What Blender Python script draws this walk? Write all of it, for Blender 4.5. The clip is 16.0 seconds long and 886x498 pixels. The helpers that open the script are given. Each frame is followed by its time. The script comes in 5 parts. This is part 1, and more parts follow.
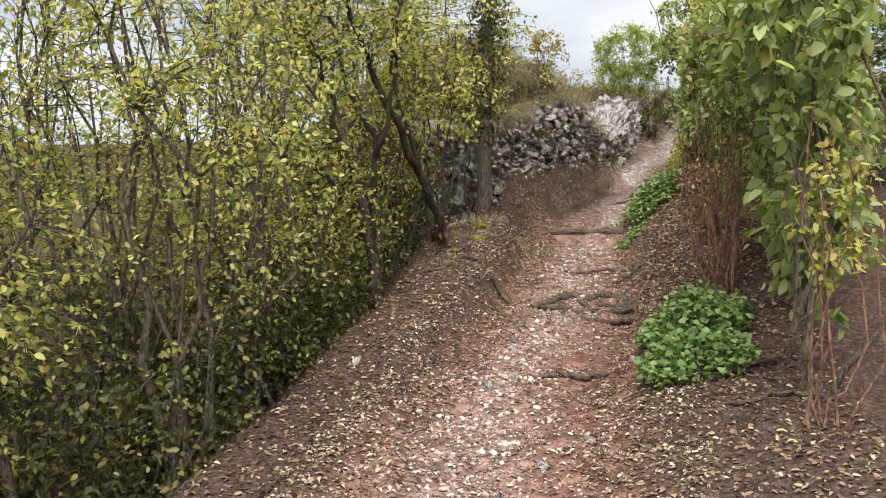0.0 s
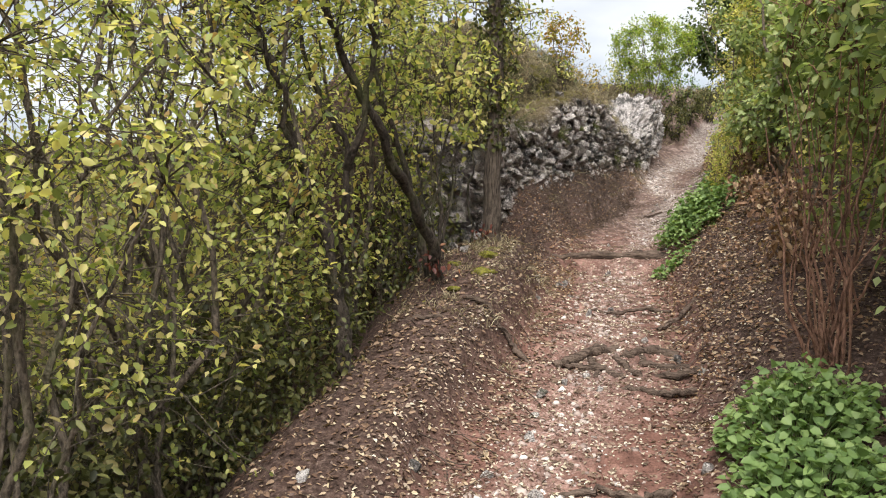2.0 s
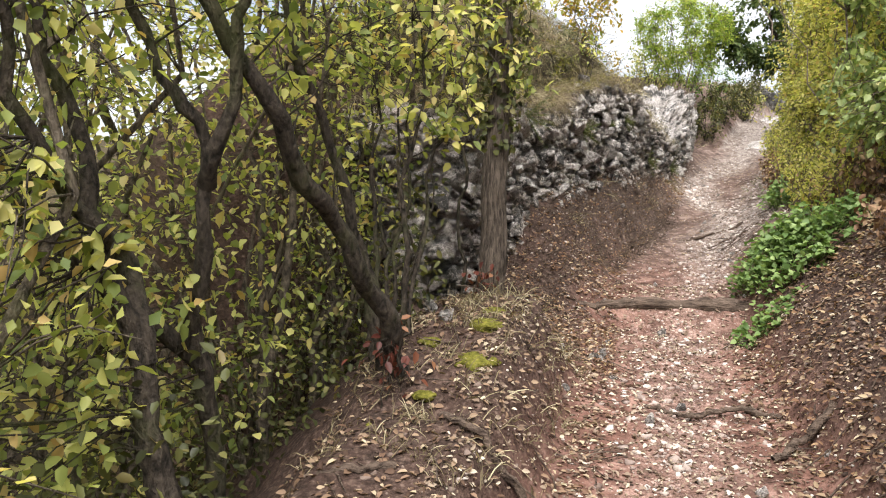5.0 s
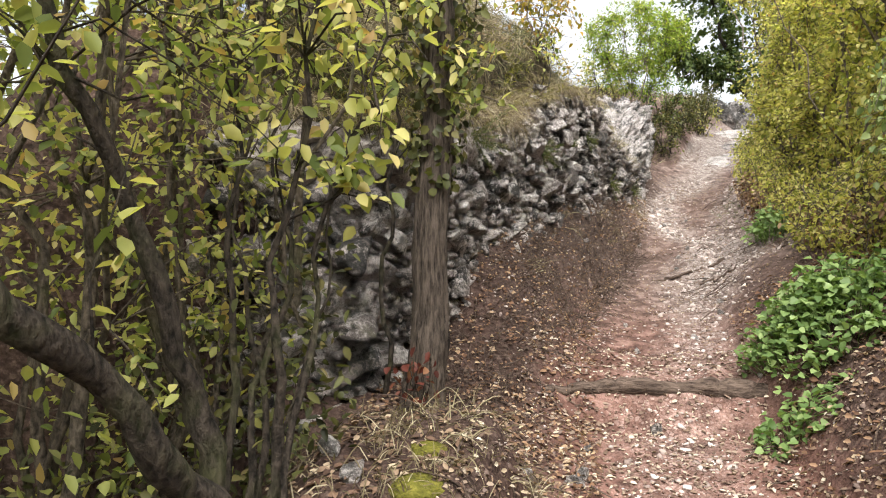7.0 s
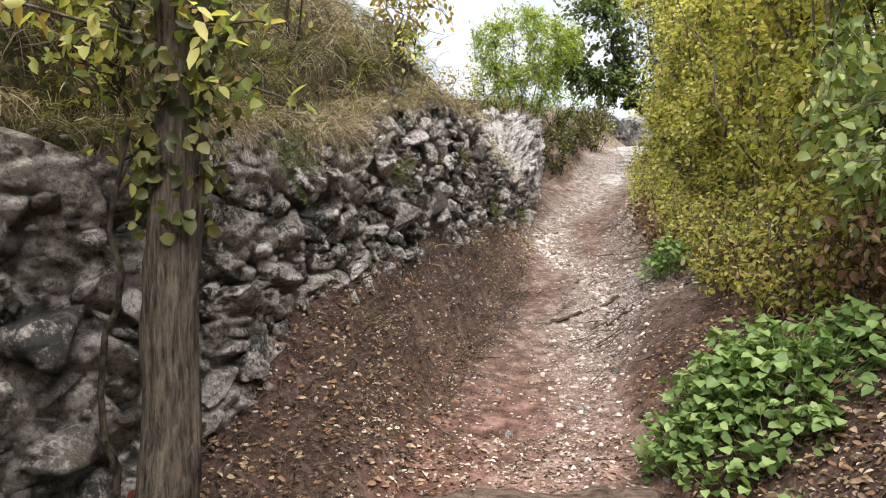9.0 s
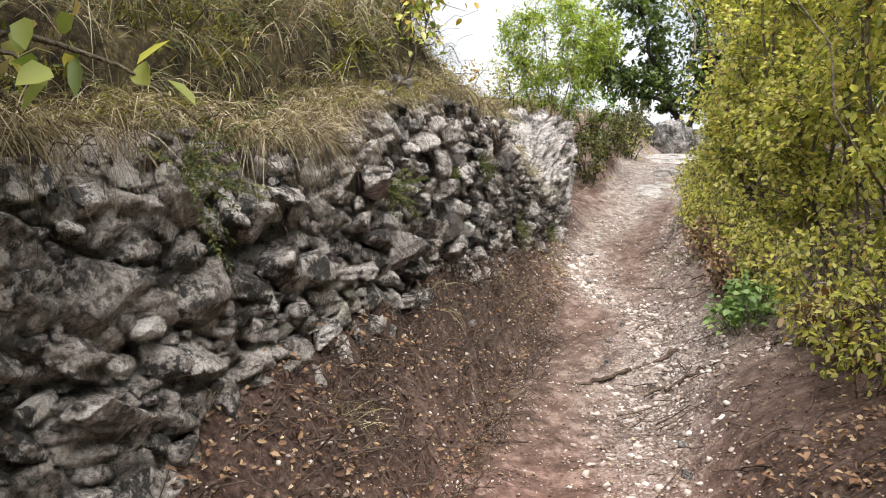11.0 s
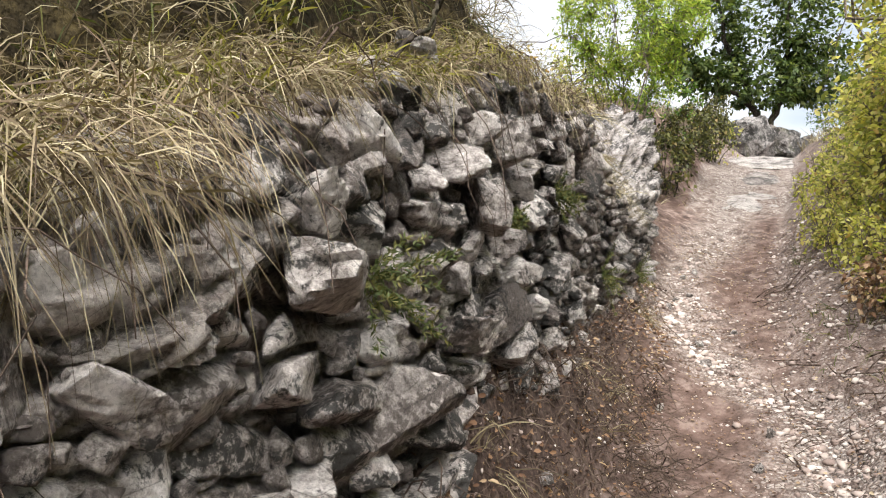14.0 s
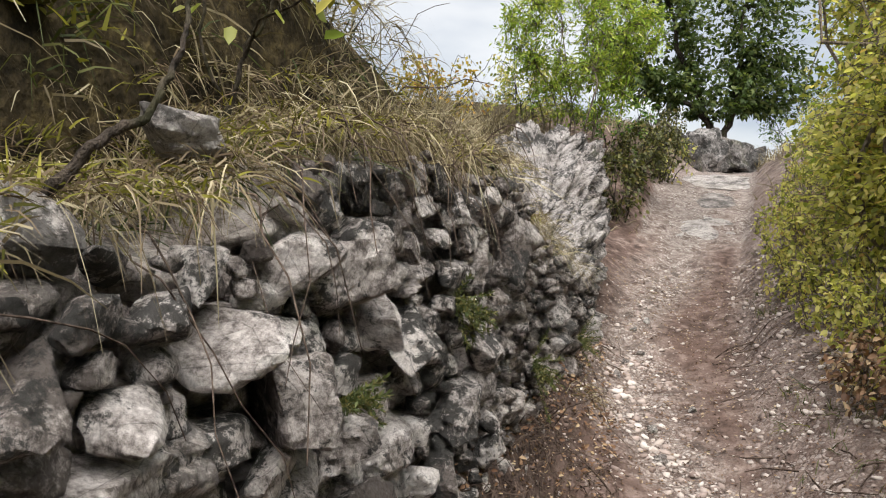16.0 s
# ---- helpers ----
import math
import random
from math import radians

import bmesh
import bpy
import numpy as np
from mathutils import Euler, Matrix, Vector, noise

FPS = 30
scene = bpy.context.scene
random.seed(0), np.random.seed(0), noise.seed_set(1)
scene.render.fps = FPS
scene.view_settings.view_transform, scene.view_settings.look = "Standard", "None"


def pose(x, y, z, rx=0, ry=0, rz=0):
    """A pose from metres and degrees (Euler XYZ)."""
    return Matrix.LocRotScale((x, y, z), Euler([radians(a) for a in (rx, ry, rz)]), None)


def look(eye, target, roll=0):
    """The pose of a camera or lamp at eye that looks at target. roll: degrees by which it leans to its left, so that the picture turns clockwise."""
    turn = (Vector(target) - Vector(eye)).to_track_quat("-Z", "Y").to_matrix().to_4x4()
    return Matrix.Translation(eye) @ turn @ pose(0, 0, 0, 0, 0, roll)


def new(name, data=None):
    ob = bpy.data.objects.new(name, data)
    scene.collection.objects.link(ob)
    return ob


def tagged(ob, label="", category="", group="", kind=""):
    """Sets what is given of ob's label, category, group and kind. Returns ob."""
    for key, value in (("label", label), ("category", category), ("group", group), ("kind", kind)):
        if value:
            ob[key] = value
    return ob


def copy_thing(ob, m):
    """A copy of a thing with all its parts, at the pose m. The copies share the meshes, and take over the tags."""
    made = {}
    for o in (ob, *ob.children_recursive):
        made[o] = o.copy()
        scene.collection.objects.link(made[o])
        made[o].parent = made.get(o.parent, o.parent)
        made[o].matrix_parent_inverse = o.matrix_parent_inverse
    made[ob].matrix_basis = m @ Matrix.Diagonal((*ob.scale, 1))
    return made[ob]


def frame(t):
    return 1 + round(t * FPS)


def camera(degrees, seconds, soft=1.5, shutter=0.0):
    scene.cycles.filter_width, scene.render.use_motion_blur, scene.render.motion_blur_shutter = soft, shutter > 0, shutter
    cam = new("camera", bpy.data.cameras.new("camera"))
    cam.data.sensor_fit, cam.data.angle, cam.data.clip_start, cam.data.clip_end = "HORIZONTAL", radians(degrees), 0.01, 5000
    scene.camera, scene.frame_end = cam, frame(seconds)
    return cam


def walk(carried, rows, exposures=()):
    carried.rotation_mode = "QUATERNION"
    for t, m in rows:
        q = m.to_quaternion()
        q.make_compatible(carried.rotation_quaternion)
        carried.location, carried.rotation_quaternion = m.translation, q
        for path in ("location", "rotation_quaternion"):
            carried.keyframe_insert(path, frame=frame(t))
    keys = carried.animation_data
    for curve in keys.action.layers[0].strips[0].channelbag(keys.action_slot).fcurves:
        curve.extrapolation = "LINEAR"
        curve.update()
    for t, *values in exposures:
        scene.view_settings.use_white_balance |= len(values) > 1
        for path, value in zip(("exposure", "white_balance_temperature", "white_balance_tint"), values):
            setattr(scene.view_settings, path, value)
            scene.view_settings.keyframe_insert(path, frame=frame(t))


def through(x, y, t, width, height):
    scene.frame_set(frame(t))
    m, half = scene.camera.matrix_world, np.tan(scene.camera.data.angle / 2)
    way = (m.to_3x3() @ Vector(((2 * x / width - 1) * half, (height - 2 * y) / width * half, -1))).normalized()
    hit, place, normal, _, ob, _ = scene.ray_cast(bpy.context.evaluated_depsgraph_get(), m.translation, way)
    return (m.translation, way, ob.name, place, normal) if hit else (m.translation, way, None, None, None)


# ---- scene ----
# ---- camera and walk ----
cam = camera(56.11, 16.0, soft=1.1)
PATH = [
    (0, (0.001, -0.030, 1.500), (-1.058, 3.817, 1.221), 0.19),
    (0.5, (-0.085, 0.344, 1.559), (-1.153, 4.189, 1.282), 0.22),
    (1, (-0.138, 0.776, 1.591), (-1.207, 4.620, 1.309), 0.38),
    (1.5, (-0.226, 1.184, 1.605), (-1.321, 5.021, 1.325), 0.22),
    (2, (-0.382, 1.613, 1.647), (-1.466, 5.453, 1.363), 0.55),
    (2.5, (-0.443, 2.046, 1.691), (-1.531, 5.885, 1.405), 0.69),
    (3, (-0.574, 2.432, 1.686), (-1.666, 6.269, 1.396), 0.89),
    (3.5, (-0.686, 2.846, 1.717), (-1.779, 6.683, 1.428), 0.94),
    (3.7, (-0.723, 3.025, 1.728), (-1.809, 6.863, 1.432), 1.14),
    (5.8, (-1.081, 4.647, 1.877), (-2.180, 8.483, 1.603), 0.72),
    (6, (-1.137, 4.804, 1.920), (-2.218, 8.645, 1.644), 0.71),
    (6.5, (-1.186, 5.130, 1.933), (-2.197, 8.991, 1.663), 0.70),
    (7, (-1.207, 5.479, 1.970), (-2.036, 9.386, 1.734), 0.74),
    (7.5, (-1.255, 5.873, 1.986), (-1.819, 9.828, 1.783), 0.99),
    (8, (-1.185, 6.188, 1.990), (-1.614, 10.161, 1.810), 0.97),
    (8.5, (-1.083, 6.492, 2.002), (-1.464, 10.471, 1.834), 0.87),
    (8.7, (-1.048, 6.614, 2.031), (-1.418, 10.593, 1.867), 0.78),
    (10.8, (-1.142, 7.924, 2.216), (-1.551, 11.899, 2.046), 2.52),
    (11, (-1.150, 8.089, 2.230), (-1.604, 12.059, 2.058), 2.56),
    (11.5, (-1.237, 8.467, 2.270), (-1.801, 12.423, 2.091), 2.53),
    (12, (-1.328, 8.841, 2.341), (-1.948, 12.789, 2.157), 2.55),
    (12.5, (-1.327, 9.168, 2.366), (-1.983, 13.110, 2.181), 2.55),
    (13, (-1.357, 9.467, 2.382), (-2.034, 13.405, 2.198), 2.42),
    (13.5, (-1.394, 9.750, 2.405), (-2.076, 13.687, 2.217), 2.47),
    (14, (-1.393, 10.010, 2.446), (-2.075, 13.947, 2.256), 2.60),
    (14.5, (-1.386, 10.278, 2.446), (-2.063, 14.216, 2.254), 2.68),
    (15, (-1.412, 10.522, 2.635), (-1.982, 14.477, 2.447), 2.78),
    (15.5, (-1.363, 10.720, 2.707), (-1.848, 14.686, 2.515), 3.09),
    (16, (-1.310, 10.909, 2.750), (-1.776, 14.878, 2.564), 2.93),
]
walk(cam, [(t, look(eye, target, roll)) for t, eye, target, roll in PATH], exposures=[(0, 0.76), (3, 0.92), (6.5, 1.2), (8.5, 1.02), (12.5, 1.15), (14.5, 1.1), (16, 0.68)])

# ---- world, sun, exposure ----
SUN_EL, SUN_AZ = radians(58), radians(172)
world = bpy.data.worlds.new("overcast_sky")
scene.world = world
world.use_nodes = True
wn, wl = world.node_tree.nodes, world.node_tree.links
wn.clear()
w_out = wn.new("ShaderNodeOutputWorld")
w_sky = wn.new("ShaderNodeTexSky")
w_sky.sky_type, w_sky.sun_disc = "NISHITA", False
w_sky.sun_elevation, w_sky.sun_rotation = SUN_EL, SUN_AZ
w_bg = wn.new("ShaderNodeBackground")
w_bg.inputs["Strength"].default_value = 0.12
wl.new(w_sky.outputs["Color"], w_bg.inputs["Color"])
w_co = wn.new("ShaderNodeTexCoord")
w_noise = wn.new("ShaderNodeTexNoise")
w_noise.inputs["Scale"].default_value, w_noise.inputs["Detail"].default_value = 3.2, 5
w_map = wn.new("ShaderNodeMapping")
w_map.inputs["Scale"].default_value = (1, 1, 2.6)
wl.new(w_co.outputs["Generated"], w_map.inputs["Vector"])
wl.new(w_map.outputs["Vector"], w_noise.inputs["Vector"])
w_ramp = wn.new("ShaderNodeValToRGB")
w_ramp.color_ramp.elements[0].position, w_ramp.color_ramp.elements[0].color = 0.36, (0.50, 0.56, 0.66, 1)
w_ramp.color_ramp.elements[1].position, w_ramp.color_ramp.elements[1].color = 0.62, (1.0, 1.0, 1.0, 1)
wl.new(w_noise.outputs["Fac"], w_ramp.inputs["Fac"])
w_cloud = wn.new("ShaderNodeBackground")
w_cloud.inputs["Strength"].default_value = 0.6
wl.new(w_ramp.outputs["Color"], w_cloud.inputs["Color"])
w_mix = wn.new("ShaderNodeMixShader")
w_mix.inputs["Fac"].default_value = 0.86
wl.new(w_bg.outputs[0], w_mix.inputs[1])
wl.new(w_cloud.outputs[0], w_mix.inputs[2])
wl.new(w_mix.outputs[0], w_out.inputs["Surface"])

sun_data = bpy.data.lights.new("sun", "SUN")
sun_data.energy, sun_data.angle, sun_data.color = 5.0, radians(60), (1.0, 0.975, 0.94)
sun = new("sun", sun_data)
sun_from = Vector((math.sin(SUN_AZ) * math.cos(SUN_EL), math.cos(SUN_AZ) * math.cos(SUN_EL), math.sin(SUN_EL)))
sun.matrix_world = look(sun_from * 50, (0, 0, 0))

# ---- materials ----


class Mat:
    """A node material with short calls for its nodes."""

    def __init__(self, name):
        self.m = bpy.data.materials.new(name)
        self.m.use_nodes = True
        self.n, self.l = self.m.node_tree.nodes, self.m.node_tree.links
        self.n.clear()
        self.out = self.n.new("ShaderNodeOutputMaterial")
        self.co = self.n.new("ShaderNodeTexCoord").outputs["Object"]

    def put(self, socket, value):
        if isinstance(value, bpy.types.NodeSocket):
            self.l.new(value, socket)
        else:
            socket.default_value = value

    def noise(self, scale, detail=4, rough=0.6, stretch=None, where=None):
        n = self.n.new("ShaderNodeTexNoise")
        n.inputs["Scale"].default_value = scale
        n.inputs["Detail"].default_value, n.inputs["Roughness"].default_value = detail, rough
        src = where or self.co
        if stretch:
            mp = self.n.new("ShaderNodeMapping")
            mp.inputs["Scale"].default_value = stretch
            self.l.new(src, mp.inputs["Vector"])
            src = mp.outputs["Vector"]
        self.l.new(src, n.inputs["Vector"])
        return n.outputs["Fac"]

    def cells(self, scale, feature="F1", where=None):
        n = self.n.new("ShaderNodeTexVoronoi")
        n.feature = feature
        n.inputs["Scale"].default_value = scale
        self.l.new(where or self.co, n.inputs["Vector"])
        return n.outputs["Distance"]

    def ramp(self, fac, stops):
        n = self.n.new("ShaderNodeValToRGB")
        e = n.color_ramp.elements
        while len(e) < len(stops):
            e.new(0.5)
        for k, (p, c) in enumerate(stops):
            e[k].position, e[k].color = p, (*c, 1) if len(c) == 3 else c
        self.l.new(fac, n.inputs["Fac"])
        return n.outputs["Color"]

    def mix(self, fac, a, b, how="MIX"):
        n = self.n.new("ShaderNodeMix")
        n.data_type, n.blend_type = "RGBA", how
        self.put(n.inputs[0], fac)
        self.put(n.inputs[6], a if isinstance(a, bpy.types.NodeSocket) else (*a, 1))
        self.put(n.inputs[7], b if isinstance(b, bpy.types.NodeSocket) else (*b, 1))
        return n.outputs[2]

    def math(self, how, a, b=0.0):
        n = self.n.new("ShaderNodeMath")
        n.operation = how
        self.put(n.inputs[0], a)
        self.put(n.inputs[1], b)
        return n.outputs[0]

    def attr(self, name):
        n = self.n.new("ShaderNodeAttribute")
        n.attribute_name = name
        return n.outputs["Fac"]

    def island(self):
        return self.n.new("ShaderNodeNewGeometry").outputs["Random Per Island"]

    def obj(self):
        return self.n.new("ShaderNodeObjectInfo").outputs["Random"]

    def bump(self, height, strength, distance, base=None):
        n = self.n.new("ShaderNodeBump")
        n.inputs["Strength"].default_value, n.inputs["Distance"].default_value = strength, distance
        self.l.new(height, n.inputs["Height"])
        if base:
            self.l.new(base, n.inputs["Normal"])
        return n.outputs["Normal"]

    def principled(self, colour, rough, normal=None, spec=0.3):
        n = self.n.new("ShaderNodeBsdfPrincipled")
        self.put(n.inputs["Base Color"], colour if isinstance(colour, bpy.types.NodeSocket) else (*colour, 1))
        self.put(n.inputs["Roughness"], rough)
        n.inputs["Specular IOR Level"].default_value = spec
        if normal:
            self.l.new(normal, n.inputs["Normal"])
        return n.outputs["BSDF"]

    def done(self, shader):
        self.l.new(shader, self.out.inputs["Surface"])
        return self.m


def leaf_material(name, stops, through=0.4, rough=0.5):
    """Thin leaves: each one its own tone, with light passing through."""
    m = Mat(name)
    tone = m.ramp(m.island(), stops)
    patch = m.noise(1.3, 2)
    tone = m.mix(m.math("MULTIPLY", patch, 0.5), tone, m.mix(1.0, tone, (0.72, 0.86, 0.62), "MULTIPLY"))
    n = m.noise(55, 3)
    tone = m.mix(m.math("MULTIPLY", n, 0.45), tone, m.mix(1.0, tone, (0.75, 0.66, 0.4), "MULTIPLY"))
    body = m.principled(tone, rough, None, 0.32)
    t = m.n.new("ShaderNodeBsdfTranslucent")
    m.l.new(m.mix(1.0, tone, (1.25, 1.3, 0.7), "MULTIPLY"), t.inputs["Color"])
    mx = m.n.new("ShaderNodeMixShader")
    mx.inputs["Fac"].default_value = through
    m.l.new(body, mx.inputs[1])
    m.l.new(t.outputs[0], mx.inputs[2])
    return m.done(mx.outputs[0])


def bark_material(name, dark, pale, scale=1.0, moss=0.0, grain=(1, 1, 0.2)):
    m = Mat(name)
    furrow = m.noise(60 * scale, 5, 0.65, grain)
    blotch = m.noise(7, 3)
    c = m.ramp(furrow, [(0.34, dark), (0.62, pale)])
    c = m.mix(m.math("MULTIPLY", blotch, 0.5), c, m.mix(1.0, c, (0.62, 0.66, 0.62), "MULTIPLY"))
    if moss:
        c = m.mix(m.ramp(m.noise(4, 4), [(0.52, (0, 0, 0)), (0.7, (moss, moss, moss))]), c, (0.10, 0.12, 0.03))
    return m.done(m.principled(c, 0.9, m.bump(furrow, 1.0, 0.03), 0.15))


def rock_material(name, dark, mid, pale, lichen=0.25, vary=1.0):
    """Weathered limestone: pale breaks, grey weathered skin, cracks, pits and black lichen crusts."""
    m = Mat(name)
    geo = m.n.new("ShaderNodeNewGeometry")
    m.co = geo.outputs["Position"]
    big, fine, pits = m.noise(6.5, 5, 0.62), m.noise(46, 9, 0.8), m.cells(70)
    v = m.math("ADD", m.math("MULTIPLY", m.obj(), 0.12), m.math("MULTIPLY", m.island(), 0.1))
    tone = m.math("ADD", m.math("MULTIPLY", big, 0.4), m.math("MULTIPLY", fine, 0.6))
    c = m.ramp(m.math("ADD", tone, m.math("MULTIPLY", m.math("SUBTRACT", v, 0.13), vary)), [(0.40, dark), (0.47, mid), (0.56, pale)])
    c = m.mix(m.ramp(m.noise(1.7, 3), [(0.5, (0, 0, 0)), (0.75, (0.25, 0.25, 0.25))]), c, (0.34, 0.25, 0.20))
    c = m.mix(m.ramp(m.noise(130, 6, 0.8), [(0.42, (0.5, 0.5, 0.5)), (0.54, (0, 0, 0))]), c, m.mix(1.0, c, (0.42, 0.39, 0.37), "MULTIPLY"))
    crust = m.math("ADD", m.math("MULTIPLY", m.noise(4.2, 3), 0.55), m.math("MULTIPLY", m.noise(34, 9, 0.8), 0.62))
    spots = m.ramp(crust, [(0.598, (0, 0, 0)), (0.635, (lichen, lichen, lichen))])
    c = m.mix(spots, c, (0.045, 0.044, 0.041))
    crack = m.cells(11, "DISTANCE_TO_EDGE")
    c = m.mix(m.ramp(m.math("ADD", crack, m.math("MULTIPLY", fine, 0.06)), [(0.03, (0.55, 0.55, 0.55)), (0.046, (0, 0, 0))]), c, (0.06, 0.052, 0.046))
    green = m.ramp(m.noise(2.3, 5, 0.7), [(0.58, (0, 0, 0)), (0.72, (0.45, 0.45, 0.45))])
    c = m.mix(green, c, (0.12, 0.13, 0.04))
    b = m.bump(fine, 1.0, 0.045)
    b = m.bump(m.noise(110, 5, 0.75), 0.9, 0.014, b)
    b = m.bump(pits, 0.2, 0.012, b)
    return m.done(m.principled(c, 0.92, b, 0.2))


M_ROCK = rock_material("weathered_limestone", (0.17, 0.145, 0.132), (0.51, 0.456, 0.426), (0.86, 0.80, 0.76), 0.92)
M_DARKROCK = rock_material("dark_weathered_limestone", (0.05, 0.047, 0.045), (0.15, 0.14, 0.13), (0.45, 0.42, 0.40), 0.9)
M_PALE = rock_material("bare_chalky_limestone", (0.20, 0.175, 0.16), (0.46, 0.415, 0.39), (0.72, 0.67, 0.63), 0.7)
M_CRAG = rock_material("cracked_crag_limestone", (0.11, 0.098, 0.09), (0.38, 0.345, 0.325), (0.70, 0.65, 0.62), 0.9, 0.0)
M_GAP = rock_material("dirty_wall_core", (0.15, 0.124, 0.109), (0.46, 0.397, 0.36), (0.74, 0.675, 0.63), 0.6, 0.0)


def soil_material():
    m = Mat("trodden_soil")
    path, litter, field, red = m.attr("path"), m.attr("litter"), m.attr("field"), m.attr("red")
    big, mid, fine = m.noise(1.1, 4), m.noise(9, 5, 0.65), m.noise(70, 5, 0.7)
    soil = m.ramp(mid, [(0.36, (0.05, 0.034, 0.028)), (0.52, (0.135, 0.092, 0.077)), (0.68, (0.29, 0.222, 0.193))])
    soil = m.mix(m.ramp(big, [(0.42, (0, 0, 0)), (0.66, (0.55, 0.55, 0.55))]), soil, (0.15, 0.096, 0.077))
    soil = m.mix(red, soil, m.mix(1.0, soil, (1.12, 0.86, 0.80), "MULTIPLY"))
    chalk = m.ramp(fine, [(0.34, (0.14, 0.105, 0.09)), (0.5, (0.34, 0.28, 0.245)), (0.64, (0.66, 0.60, 0.55))])
    vor = m.n.new("ShaderNodeTexVoronoi")
    vor.inputs["Scale"].default_value = 42
    m.l.new(m.co, vor.inputs["Vector"])
    joint = m.cells(42, "DISTANCE_TO_EDGE")
    grey = m.n.new("ShaderNodeSeparateColor")
    m.l.new(vor.outputs["Color"], grey.inputs["Color"])
    pressed = m.ramp(grey.outputs[0], [(0.1, (0.17, 0.127, 0.108)), (0.5, (0.37, 0.305, 0.27)), (0.95, (0.72, 0.66, 0.61))])
    pressed = m.mix(m.ramp(joint, [(0.04, (1, 1, 1)), (0.13, (0, 0, 0))]), pressed, (0.11, 0.078, 0.064))
    chalk = m.mix(m.ramp(m.noise(6, 4), [(0.4, (0.25, 0.25, 0.25)), (0.6, (0.95, 0.95, 0.95))]), chalk, pressed)
    mask = m.math("MULTIPLY", path, m.ramp(mid, [(0.36, (0.35, 0.35, 0.35)), (0.6, (1, 1, 1))]))
    chalk = m.mix(red, chalk, m.mix(1.0, chalk, (1.08, 0.9, 0.86), "MULTIPLY"))
    c = m.mix(mask, soil, chalk)
    rot = m.ramp(m.noise(38, 5, 0.7), [(0.36, (0.012, 0.009, 0.007)), (0.53, (0.052, 0.035, 0.028)), (0.70, (0.16, 0.115, 0.092))])
    c = m.mix(m.math("MULTIPLY", litter, 0.85), c, rot)
    grass = m.ramp(m.noise(14, 7, 0.75), [(0.38, (0.014, 0.011, 0.006)), (0.52, (0.05, 0.038, 0.02)), (0.66, (0.13, 0.10, 0.045))])
    c = m.mix(field, c, grass)
    grit = m.cells(58)
    b = m.bump(mid, 0.8, 0.03)
    b = m.bump(fine, 0.7, 0.012, b)
    b = m.bump(grit, 0.5, 0.01, b)
    b = m.bump(m.math("MULTIPLY", joint, path), 0.9, 0.03, b)
    return m.done(m.principled(c, 0.95, b, 0.15))


M_SOIL = soil_material()


def pebble_material():
    m = Mat("chalk_pebbles")
    c = m.ramp(m.island(), [(0.0, (0.22, 0.165, 0.145)), (0.4, (0.42, 0.35, 0.315)), (0.75, (0.53, 0.47, 0.43)), (1.0, (0.70, 0.65, 0.61))])
    f = m.noise(60, 5, 0.7)
    c = m.mix(m.math("MULTIPLY", f, 0.6), c, m.mix(1.0, c, (0.6, 0.52, 0.47), "MULTIPLY"))
    return m.done(m.principled(c, 0.9, m.bump(f, 0.5, 0.006), 0.2))


M_PEBBLE = pebble_material()


def clod_material():
    m = Mat("soil_clods")
    f = m.noise(80, 5, 0.7)
    c = m.ramp(m.math("ADD", m.math("MULTIPLY", m.island(), 0.5), m.math("MULTIPLY", f, 0.5)), [(0.2, (0.035, 0.024, 0.019)), (0.5, (0.10, 0.068, 0.055)), (0.8, (0.21, 0.155, 0.13))])
    return m.done(m.principled(c, 0.95, m.bump(f, 0.6, 0.006), 0.1))


M_CLOD = clod_material()
M_BARK = bark_material("furrowed_bark", (0.025, 0.019, 0.015), (0.155, 0.12, 0.096), 1.1, 0, (1, 1, 0.14))
M_TWIG = bark_material("thin_bark", (0.07, 0.055, 0.042), (0.25, 0.20, 0.15), 1.0, 0.3, (1, 1, 0.5))
M_GREYTWIG = bark_material("grey_brown_bark", (0.03, 0.024, 0.019), (0.19, 0.15, 0.115), 0.9, 0.35, (1, 1, 0.5))
M_DARKTWIG = bark_material("dark_mossy_bark", (0.012, 0.010, 0.008), (0.085, 0.066, 0.052), 0.8, 0.3, (1, 1, 0.5))
M_CANE = bark_material("reddish_canes", (0.10, 0.05, 0.035), (0.36, 0.20, 0.14), 1.0, 0, (1, 1, 0.3))
M_ROOT = bark_material("weathered_root", (0.04, 0.027, 0.021), (0.17, 0.122, 0.096), 0.8, 0, (0.22, 1, 1))
M_LEFT = leaf_material("thicket_leaves", [(0.0, (0.12, 0.16, 0.05)), (0.3, (0.28, 0.31, 0.10)), (0.6, (0.49, 0.48, 0.17)), (0.86, (0.68, 0.61, 0.26)), (0.94, (0.46, 0.29, 0.12)), (1.0, (0.68, 0.60, 0.30))], 0.5)
M_GREEN = leaf_material("deep_green_leaves", [(0.0, (0.048, 0.105, 0.024)), (0.5, (0.102, 0.196, 0.041)), (0.9, (0.204, 0.306, 0.068)), (1.0, (0.510, 0.459, 0.119))])
M_HEDGE = leaf_material("yellowing_hedge_leaves", [(0.0, (0.15, 0.175, 0.04)), (0.3, (0.36, 0.36, 0.11)), (0.62, (0.60, 0.55, 0.20)), (0.9, (0.72, 0.63, 0.28)), (1.0, (0.46, 0.29, 0.13))], 0.6)
